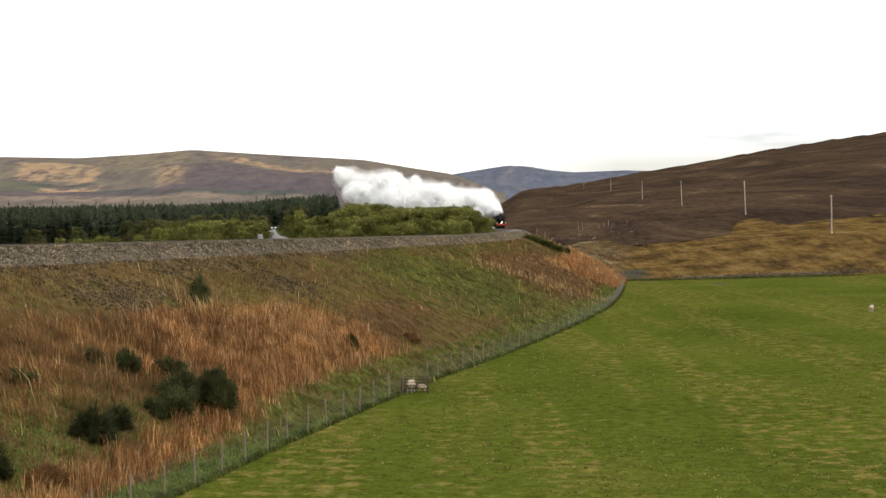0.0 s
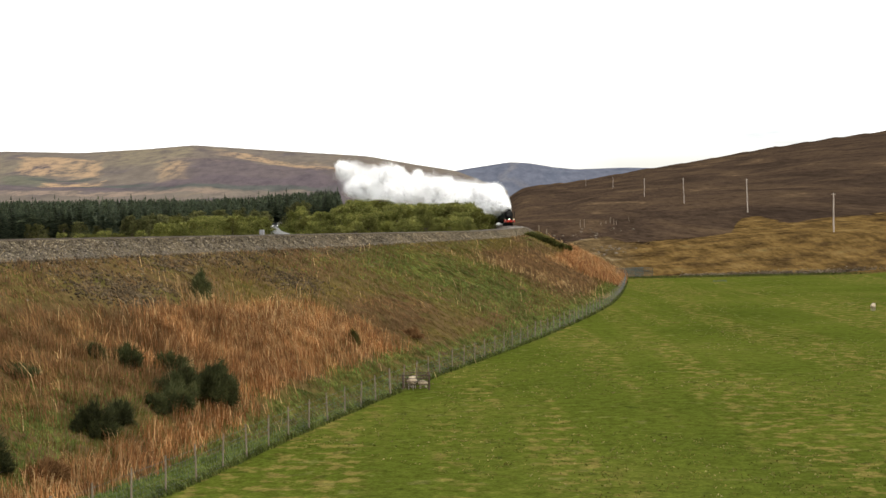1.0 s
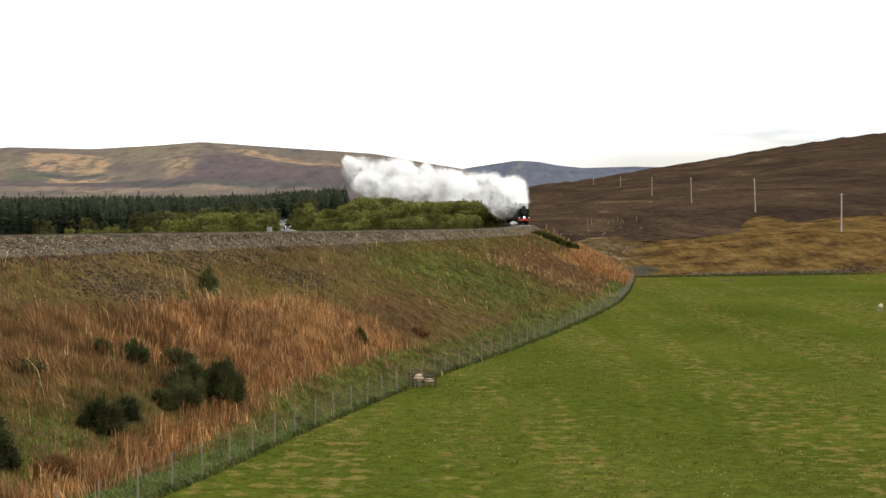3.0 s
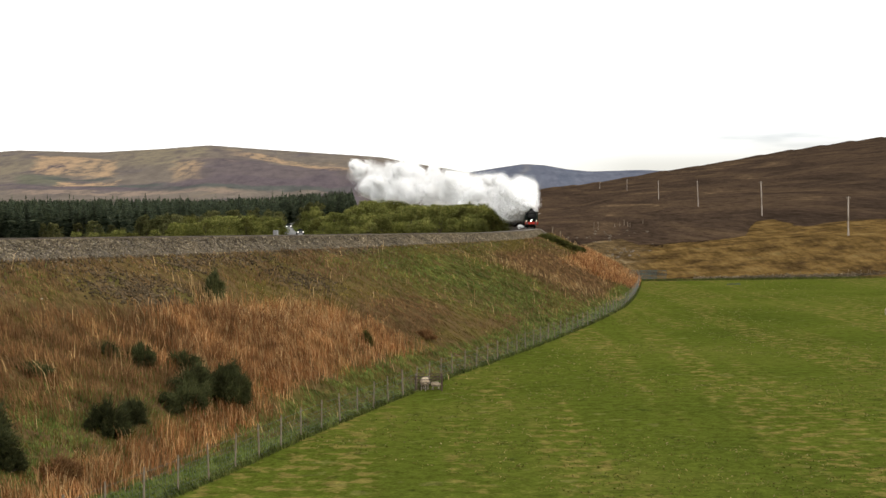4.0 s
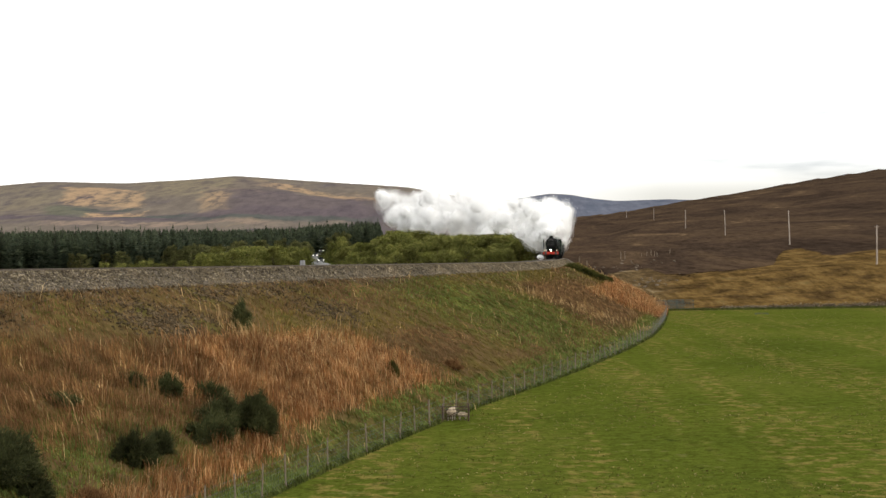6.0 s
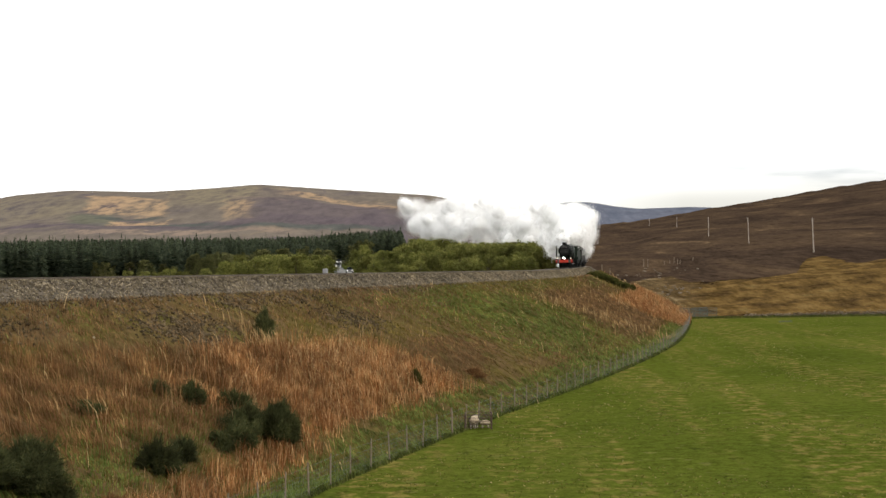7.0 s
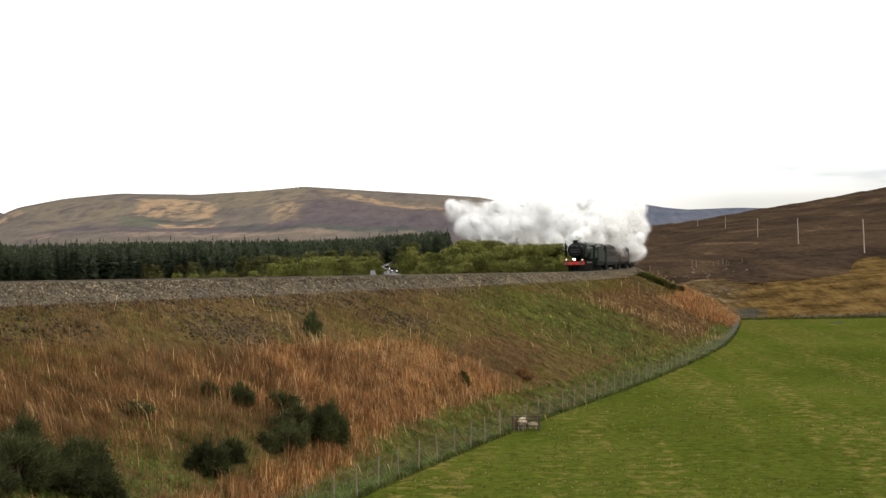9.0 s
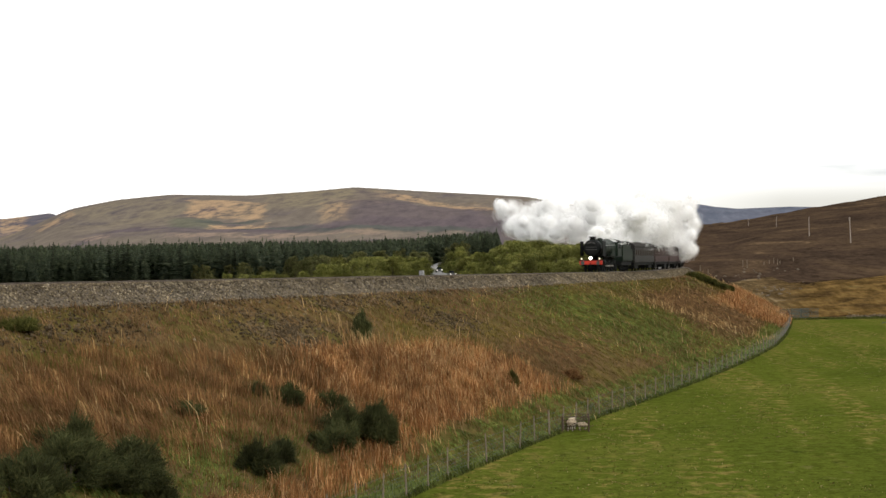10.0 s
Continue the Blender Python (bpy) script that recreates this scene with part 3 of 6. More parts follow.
def make_embankment():
    offs = np.concatenate([[-15, -4.6], np.linspace(-4.0, 4.2, 4), np.linspace(4.8, 18.3, 40), [19.5]])

    def z(S, O):
        r = rail_z(S)
        out = np.where(O > 4.1, bank_drop(S, O), r - 1.15)
        out = np.where(O < -4.3, r - 1.15 - (-4.3 - O) * 0.45, out)
        return np.where(O > 18.4, -0.25, out)
    me = sweep("embankment", -330, 420, 0.75, offs, z, M_BANK)
    tagged(new("embankment", me), "railway embankment of rough turf", "embankment", kind="structure")

    def zb(S, O):
        return rail_z(S) + np.interp(O, [-3.4, -2.0, -1.9, 1.9, 2.0, 3.7], [-1.3, -0.17, -0.15, -0.15, -0.17, -1.25])
    bed = sweep("track_bed", -330, 420, 2.0, [-3.4, -2.0, -1.9, 0, 1.9, 2.0, 2.8, 3.7], zb, M_BALLAST)
    track = tagged(new("railway_track", bed), "single railway track on grey stone ballast", "track", kind="structure")
    for o in (-0.7525, 0.7525):
        def zrail(S, O):
            k = np.array([0, 0, 1, 1, 0, 0])[None, :]
            return rail_z(S) - 0.15 + 0.15 * k + 0 * O
        me = sweep("rail", -330, 420, 2.0, np.array([-0.07, -0.02, -0.036, 0.036, 0.02, 0.07]) + o, zrail, M_RAIL, False)
        piece("rail", me, track, "worn steel rail")
    # sleepers, joined
    s = np.arange(-200, 400, 0.65)
    vs, fs = [], []
    cube = np.array([[x, y, z] for x in (-1.25, 1.25) for y in (-0.13, 0.13) for z in (-0.22, -0.12)])
    quad = np.array([[0, 1, 3, 2], [4, 6, 7, 5], [0, 4, 5, 1], [2, 3, 7, 6], [1, 5, 7, 3], [0, 2, 6, 4]])
    for i, q in enumerate(s):
        p = q / RADIUS
        x, y = line_xy(q)
        rot = np.array([[np.cos(p), np.sin(p), 0], [-np.sin(p), np.cos(p), 0], [0, 0, 1]])
        vs.append(cube @ rot.T + [x, y, rail_z(q)])
        fs.append(quad + 8 * i)
    tagged(piece("sleepers", mesh_of("sleepers", np.concatenate(vs), np.concatenate(fs), M_SLEEPER), track, "concrete sleepers half buried in ballast"), kind="stuff")


def make_stones():
    """Loose ballast over the near shoulder: rough five-sided stones in one mesh."""
    rng = np.random.default_rng(11)
    n = 76000
    s = rng.uniform(70, 330, n)
    o = 1.2 + 2.3 * rng.beta(1.3, 1.1, n)
    spill = rng.random(n) < 0.10
    o = np.where(spill, 3.3 + rng.exponential(0.6, n) * (1 + 1.4 * np.clip(np.sin(s * 0.17), 0, 1)), o)
    x, y = line_xy(s, o)
    z = rail_z(s) + np.interp(o, [1.2, 1.9, 2.0, 3.7], [-0.15, -0.15, -0.17, -1.3])
    z = np.where(o > 3.7, np.maximum(bank_drop(s, o), 0), z)
    r = rng.uniform(0.03, 0.08, n)
    v, f = stones(rng, x, y, z, r)
    tagged(new("ballast_stones", mesh_of("ballast_stones", v, f, M_STONE)), "loose grey and brown ballast stones", "ballast", kind="stuff")
    # old cinders that have slid down the bank
    n = 60000
    s, o = rng.uniform(205, 312, n), rng.uniform(3.6, 10.5, n)
    ok = rng.random(n) < 0.55 * cinder_zone(s, o)
    s, o = s[ok], o[ok]
    x, y = line_xy(s, o)
    v, f = stones(rng, x, y, bank_drop(s, o) + 0.01, rng.uniform(0.03, 0.10, len(s)))
    tagged(new("cinder_spill", mesh_of("cinder_spill", v, f, M_CINDER)), "dark cinders and gravel slid down the bank", "gravel", kind="stuff")


def stones(rng, x, y, z, r):
    """Rough eight-sided stones at x, y, z, joined."""
    n = len(x)
    octa = np.array([[1, 0, 0], [0, 1, 0], [-1, 0, 0], [0, -1, 0], [0, 0, 0.9], [0, 0, -0.9]], dtype=float)
    tri = np.array([[0, 1, 4], [1, 2, 4], [2, 3, 4], [3, 0, 4], [1, 0, 5], [2, 1, 5], [3, 2, 5], [0, 3, 5]])
    v = octa[None] * r[:, None, None] * rng.uniform(0.6, 1.4, (n, 6, 1))
    a = rng.uniform(0, 6.3, n)
    c, sn = np.cos(a)[:, None], np.sin(a)[:, None]
    vx, vy = v[..., 0] * c - v[..., 1] * sn, v[..., 0] * sn + v[..., 1] * c
    v = np.stack([vx + x[:, None], vy + y[:, None], v[..., 2] + z[:, None] + 0.02], -1)
    f = tri[None] + np.arange(n)[:, None, None] * 6
    return v.reshape(-1, 3), f.reshape(-1, 3)


def wave(s, o, k):
    return np.sin(s * 0.13 + 1.7 * k + np.sin(o * 0.5 + k)) * 0.5 + np.sin(s * 0.051 - o * 0.31 + 2.3 * k) * 0.5


def soft(v):
    return np.clip(v, 0, 1)


def cinder_zone(s, o):
    """Bare dark spill: a strip under the ballast, and two tongues down the bank."""
    strip = soft((5.2 + 0.9 * wave(s * 2, o, 15) - o) / 0.8) * soft((s - 205) / 20) * 0.8
    a = soft(1.25 - np.hypot((s - 267 + 0.8 * (o - 7.5)) / 5.0, (o - 7.4) / 2.3))
    b = soft(1.25 - np.hypot((s - 246.5 + 0.5 * (o - 7.0)) / 4.5, (o - 7.2) / 2.3))
    c = soft(1.2 - np.hypot((s - 284) / 7.0, (o - 5.8) / 1.5))
    d = soft(1.2 - np.hypot((s - 258) / 4.0, (o - 5.2) / 1.2))
    return np.maximum.reduce([strip, a * 1.6, b * 1.4, c, d]) * soft(0.9 + 0.5 * wave(s * 5, o * 4, 16))


make_embankment()
make_stones()


# ------------------------------------------------------------- grasses of the embankment
def scatter_bank(name, label, mat, n, seed, s_rng, o_rng, h_rng, w_rng, keep, lean=0.3, drift=(-0.42, 0.05)):
    rng = np.random.default_rng(seed)
    u = rng.random(n * 4)
    s = s_rng[1] - (s_rng[1] - s_rng[0]) * u ** 1.35
    o = rng.uniform(o_rng[0], o_rng[1], n * 4)
    ok = keep(s, o, rng.random(n * 4)) & (rng.random(n * 4) > 0.72 * cinder_zone(s, o))
    s, o = s[ok][:n], o[ok][:n]
    x, y = line_xy(s, o)
    base = np.stack([x, y, np.maximum(bank_drop(s, o), 0) - 0.03], 1)
    m = len(s)
    tuft = 0.6 + 0.75 * np.abs(np.sin(s * 1.1 + np.sin(o * 1.7)) * np.sin(o * 1.3 + s * 0.7))
    h = rng.uniform(h_rng[0], h_rng[1], m) * tuft
    w = rng.uniform(w_rng[0], w_rng[1], m) * (1 + np.clip((235 - s) / 90, 0, 2.0))
    a = rng.uniform(0, 6.3, m)
    r = rng.uniform(0.05, lean, m)
    comb = 0.5 + 0.9 * wave(s * 1.7, o * 1.5, 11)
    le = np.stack([np.cos(a) * r + drift[0] * comb, np.sin(a) * r + drift[1]], 1)
    me = blade_mesh(name, base, h, le, w, rng, mat)
    tagged(new(name, me), label, "grass", kind="stuff")


def rust_zone(s, o):
    """Tall red-brown grass: thickest on the lower bank, and again at its far end."""
    core = soft((s - 245 - 0.8 * (16 - o) - 3 * wave(s, o, 6)) / 5) * soft((280 - s + 4 * wave(s, o, 3)) / 10) * soft((o - 8.8 - 1.6 * wave(s, o, 1)) / 3.0) * soft((fence_o(s) - 2.2 - o + 0.5 * wave(s, o, 9)) / 0.7)
    foot = 0.8 * soft((s - 270) / 5) * soft(1.3 - np.abs(o - fence_o(s) + 3.0) / 0.9)
    gap = 1 - 0.9 * soft((s - 269) / 4) * soft((o - 13.4 + wave(s, o, 2)) / 1.0)
    far = soft((152 - s - 2.0 * (o - 12)) / 14) * soft((o - 9.5) / 2)
    return np.maximum(np.maximum(core * gap * soft(0.85 + 0.5 * wave(s, o, 2)), foot), 0.45 * far)


def dun_zone(s, o):
    """Thinner, faded tall grass up and along the near bank."""
    z = soft((s - 256) / 8) * soft((o - 9.2 + 0.20 * np.clip(s - 270, 0, 14) - 1.0 * wave(s, o, 1)) / 2.6) * soft((14.2 - o + 1.2 * wave(s, o, 10)) / 1.5)
    return z * soft(0.75 + 0.5 * wave(s, o, 14))


def brown_zone(s, o):
    """Smooth faded turf: a patch near the middle of the bank's foot and the broad far face."""
    a = soft(1 - np.hypot((s - 240 - (o - 12)) / 12, (o - 12.6) / 2.4) ** 2) * 1.5
    b = soft((192 - s) / 8) * soft((s - 138) / 10) * soft((o - 6) / 2) * soft((17 - o) / 1.5)
    c = soft((8.0 - o) / 1.2) * soft(0.3 + 0.9 * wave(s, o, 12)) * soft((s - 215) / 15)
    return soft(np.maximum(np.maximum(a, b), 0.7 * c))


def green_zone(s, o):
    strip = soft((o - fence_o(s) + 3.0 - 0.6 * wave(s, o, 5)) / 0.6)
    mid = soft(1.3 - np.abs(s - 211 + 2.2 * (o - 10)) / 20) * soft((o - 4.8) / 2)
    low = soft((s - 268) / 6) * soft(1.3 - np.abs(o - 14.8) / 2.2) * soft(0.6 + 0.9 * wave(s, o, 7))
    top = 0.35 * soft((7.5 - o) / 1.5) * soft(0.2 + wave(s, o, 13))
    return np.maximum(np.maximum(strip, mid * soft(0.85 + 0.6 * wave(s, o, 3))), np.maximum(low, top))


def make_bank_grass():
    scatter_bank("dry_red_grass", "tall dry reddish grass on the bank", M_RUST_GRASS, 100000, 21, (60, 312), (6.0, 19.5), (0.35, 1.05), (0.014, 0.032),
                 lambda s, o, r: r < rust_zone(s, o), 0.62, (-0.16, 0.02))
    scatter_bank("faded_dun_grass", "thin faded dun grass leaning on the bank", M_DUN, 70000, 27, (240, 312), (5.5, 16.0), (0.35, 0.85), (0.015, 0.032),
                 lambda s, o, r: r < dun_zone(s, o), 0.65, (-0.38, 0.05))
    scatter_bank("pale_straw_grass", "pale straw stalks among the dry grass", M_STRAW, 42000, 22, (60, 312), (4.8, 19.0), (0.4, 1.2), (0.018, 0.036),
                 lambda s, o, r: r < 0.006 + 1.2 * np.exp(-((s - 261.8) / 0.9) ** 2 - ((o - 8.6) / 1.3) ** 2) + 0.7 * rust_zone(s, o) * soft(wave(s, o, 4) + 0.35) + 0.10 * dun_zone(s, o) + 0.12 * soft(1 - np.abs(s - 185 + 2.2 * (o - 10)) / 9) * soft((o - 6) / 3), 0.6)
    scatter_bank("olive_bank_turf", "rough olive turf on the bank", M_OLIVE, 150000, 23, (40, 312), (3.9, 18.2), (0.09, 0.28), (0.022, 0.055),
                 lambda s, o, r: r < soft(1 - 1.1 * rust_zone(s, o)) * soft(1 - 0.8 * brown_zone(s, o)) * soft(0.75 + 0.7 * wave(s, o, 8)), 0.6, (-0.9, 0.0))
    scatter_bank("green_bank_turf", "fresh green turf along the foot of the bank", M_GREEN, 140000, 24, (40, 312), (4.4, 22.4), (0.10, 0.32), (0.022, 0.055),
                 lambda s, o, r: (r < green_zone(s, o)) & (o < fence_o(s) + 0.2), 0.6, (-0.9, 0.0))
    scatter_bank("brown_bank_turf", "faded brown turf on the bank", M_BROWN, 140000, 25, (40, 312), (4.0, 17.0), (0.12, 0.34), (0.022, 0.05),
                 lambda s, o, r: r < np.maximum(brown_zone(s, o), 0.25 * soft(0.3 - wave(s, o, 8))) * soft(1 - 0.6 * green_zone(s, o)), 0.45, (-0.8, 0.0))
    scatter_bank("rank_fence_grass", "rank dark grass along the fence foot", M_FOOT, 40000, 26, (60, 312), (18.0, 23.2), (0.18, 0.36), (0.02, 0.05),
                 lambda s, o, r: np.abs(o - fence_o(s) - 0.1) < 0.22, 0.4)


M_FOOT = blades("rank_grass", [(0.0, (0.028, 0.038, 0.011)), (0.5, (0.055, 0.067, 0.017)), (1.0, (0.10, 0.105, 0.03))])
make_bank_grass()


# ------------------------------------------------------------- bushes and trees
def leaf_cloud(rng, centres, radii, per, size, up=0.2):
    """Small leaf faces over and inside a set of lumpy clumps."""
    vs = []
    for c, r, n in zip(centres, radii, per):
        d = rng.normal(size=(n, 3))
        d /= np.linalg.norm(d, axis=1)[:, None]
        p = c + d * r * (0.35 + 0.95 * rng.random((n, 1)) ** 0.8) * np.array([1, 1, 0.85])
        a = rng.normal(size=(n, 3))
        b = np.cross(d, a)
        b /= np.linalg.norm(b, axis=1)[:, None] + 1e-6
        e = np.cross(b, d) * 0.6 + d * 0.5 + [0, 0, up]
        k = size * rng.uniform(0.6, 1.4, (n, 1))
        vs.append(np.stack([p - b * k * 0.5, p + b * k * 0.5, p + e * k + b * k * 0.2, p + e * k - b * k * 0.3], 1))
    v = np.concatenate(vs).reshape(-1, 3)
    return v, np.arange(len(v)).reshape(-1, 4)


def make_bush(name, label, x, y, z, w, h, seed, mat=None, leaf=0.12, category="bush"):
    """A broom: a few lobes of fine upright sprigs over bare stems."""
    rng = np.random.default_rng(seed)
    bush = new(name)
    bush.matrix_basis = pose(x, y, z)
    tagged(bush, label, category)
    k = 17
    th, q = rng.uniform(0, 6.28, k), np.sqrt(rng.random(k)) * 0.50
    lobes = np.stack([np.cos(th) * q * w, np.sin(th) * q * w, rng.uniform(0.10, 0.55, k) * h * (1.15 - 1.2 * q)], 1)
    lobes[0] = (0.05 * w, 0, 0.50 * h)
    size = np.stack([rng.uniform(0.08, 0.20, k) * w, rng.uniform(0.08, 0.20, k) * w, rng.uniform(0.14, 0.36, k) * h], 1)
    n = int(7500 + 3200 * w * h)
    pick = rng.integers(0, k, n)
    d = rng.normal(size=(n, 3))
    d /= np.linalg.norm(d, axis=1)[:, None]
    p = lobes[pick] + d * size[pick] * np.minimum(rng.uniform(0.3, 1.0, (n, 1)) ** 0.5 * rng.uniform(0.85, 1.2, (n, 1)), 1.2) * (1 + (rng.random((n, 1)) < 0.14) * rng.uniform(0.1, 0.6, (n, 1)))
    p[:, 2] = np.maximum(p[:, 2], 0.03)
    out = p - np.array([0, 0, 0.2 * h])
    out /= np.linalg.norm(out, axis=1)[:, None] + 1e-6
    L = rng.uniform(0.04, 0.17, (n, 1)) * (0.7 + 0.12 * h) * (1 + (rng.random((n, 1)) < 0.06) * 1.3)
    tip = p + (out * 0.8 + np.array([0, 0, 0.45]) + rng.normal(0, 0.65, (n, 3))) * L
    side = np.cross(out, rng.normal(size=(n, 3)))
    side *= (leaf * 0.17 * rng.uniform(0.6, 1.4, n) / (np.linalg.norm(side, axis=1) + 1e-6))[:, None]
    v = np.stack([p - side, p + side, tip], 1).reshape(-1, 3)
    piece("foliage", mesh_of("foliage", v, np.arange(3 * n).reshape(-1, 3), mat or M_BROOM), bush)
    bm = bmesh.new()
    for i in range(k):
        rod(bm, (rng.uniform(-0.1, 0.1) * w, rng.uniform(-0.1, 0.1) * w, -0.2), tuple(lobes[i]), 0.035, 0.012, 5)
    part("stems", bm, M_BARK, bush)
    return bush


def make_conifer(seed, h):
    rng = np.random.default_rng(seed)
    tree = new("spruce_tree")
    bm = bmesh.new()
    rod(bm, (0, 0, -0.5), (0, 0, h * 0.88), 0.016 * h, 0.01, 7)
    part("trunk", bm, M_BARK, tree)
    vs, tiers = [], int(h * 1.5)
    for i in range(tiers):
        u = (i + 0.5) / tiers
        z = h * (0.06 + 0.93 * u)
        reach = (0.205 * h * (1 - u) ** 0.62 + 0.05) * rng.uniform(0.8, 1.15)
        for a in np.arange(0, 6.28, 6.28 / max(5, int(12 * (1 - u) + 4))) + rng.uniform(0, 1):
            L = reach * rng.uniform(0.65, 1.2)
            d = np.array([np.cos(a), np.sin(a), 0])
            t = np.array([-np.sin(a), np.cos(a), 0]) * L * 0.30
            root, tip = np.array([0, 0, z]), d * L + [0, 0, z - L * 0.35]
            mid = d * L * 0.55 + [0, 0, z - L * 0.06]
            vs += [root, mid + t + [0, 0, -L * 0.2], tip, mid - t + [0, 0, -L * 0.2]]
    vs += [np.array([-0.25, 0, h * 0.9]), np.array([0.25, 0, h * 0.9]), np.array([0.03, 0, h * 1.0]), np.array([-0.03, 0, h * 1.0])]
    v = np.array(vs)
    piece("crown", mesh_of("crown", v, np.arange(len(v)).reshape(-1, 4), M_SPRUCE), tree)
    return tagged(tree, "dark green plantation spruce with a pointed top", "tree", "spruces of the plantation")


def make_broadleaf(seed, h, spread, leaf=None, name="birch_tree", label="young light green birch in spring leaf", group="birches beside the line", taper=0.6):
    rng = np.random.default_rng(seed)
    tree = new(name)
    bm = bmesh.new()
    rod(bm, (0, 0, -0.4), (rng.uniform(-0.2, 0.2), 0, h * 0.55), 0.022 * h, 0.012 * h, 8)
    cs, rs = [], []
    for i in range(60):
        u = rng.uniform(0.08, 0.97)
        a = rng.uniform(0, 6.28)
        q = spread * (1 - taper * u) * rng.uniform(0.1, 1.0) ** 0.7
        c = np.array([np.cos(a) * q, np.sin(a) * q, u * h * 0.93])
        cs.append(c)
        rs.append(rng.uniform(0.08, 0.17) * spread * (1.25 - 0.6 * u) + 0.12)
        if i % 4 == 0:
            rod(bm, (0, 0, c[2] * 0.55), tuple(c), 0.008 * h, 0.003 * h, 5, False)
    part("trunk", bm, M_BARK, tree)
    v, f = leaf_cloud(rng, cs, [r * 1.3 for r in rs], [110] * 60, 0.20, 0.2)
    piece("crown", mesh_of("crown", v, f, leaf or M_BIRCH), tree)
    return tagged(tree, label, "tree", group)


def spot(az, d):
    a = radians(az)
    return d * math.sin(a), d * math.cos(a)


def land_at(x, y):
    return float(land_height(np.array([x]), np.array([y]))[0])


def plant(protos, heights, spots, rng):
    """Sets trees at x, y with kind k, so high that they stand h metres over the land."""
    first = set()
    for x, y, k, h in spots:
        m = Matrix.Translation((x, y, land_at(x, y) - 0.2)) @ Matrix.Rotation(rng.uniform(0, 6.28), 4, "Z")
        p, sc = protos[k], h / heights[k]
        if k not in first:
            first.add(k)
            p.matrix_basis = m @ Matrix.Scale(sc, 4)
        else:
            keep = p.scale.copy()
            wide = sc * rng.uniform(0.85, 1.45)
            p.scale = (wide, wide * rng.uniform(0.9, 1.1), sc)
            copy_thing(p, m)
            p.scale = keep


def canopy(az, table):
    return float(np.interp(az, *zip(*table)))


SPRUCE_LINE = ((-26, 0.0165), (-23, 0.0175), (-17, 0.0190), (-12, 0.0195), (-9.5, 0.0190), (-8, 0.0200), (-6.3, 0.0222), (-5, 0.0238), (-4.2, 0.0235), (-4.0, 0.0130), (-1.0, 0.0125))
BIRCH_LINE = ((-20, -0.0040), (-13, -0.0030), (-11.4, 0.0), (-10.5, 0.0045), (-8.5, 0.0055), (-7.1, 0.0040), (-6.2, 0.0035), (-5.7, 0.0125), (-5.3, 0.0070), (-4.4, 0.0075), (-4.0, 0.0140), (-2.4, 0.0150), (-1.9, 0.0105), (-0.6, 0.0130), (0.6, 0.0135), (1.2, 0.0120), (1.8, 0.0060))


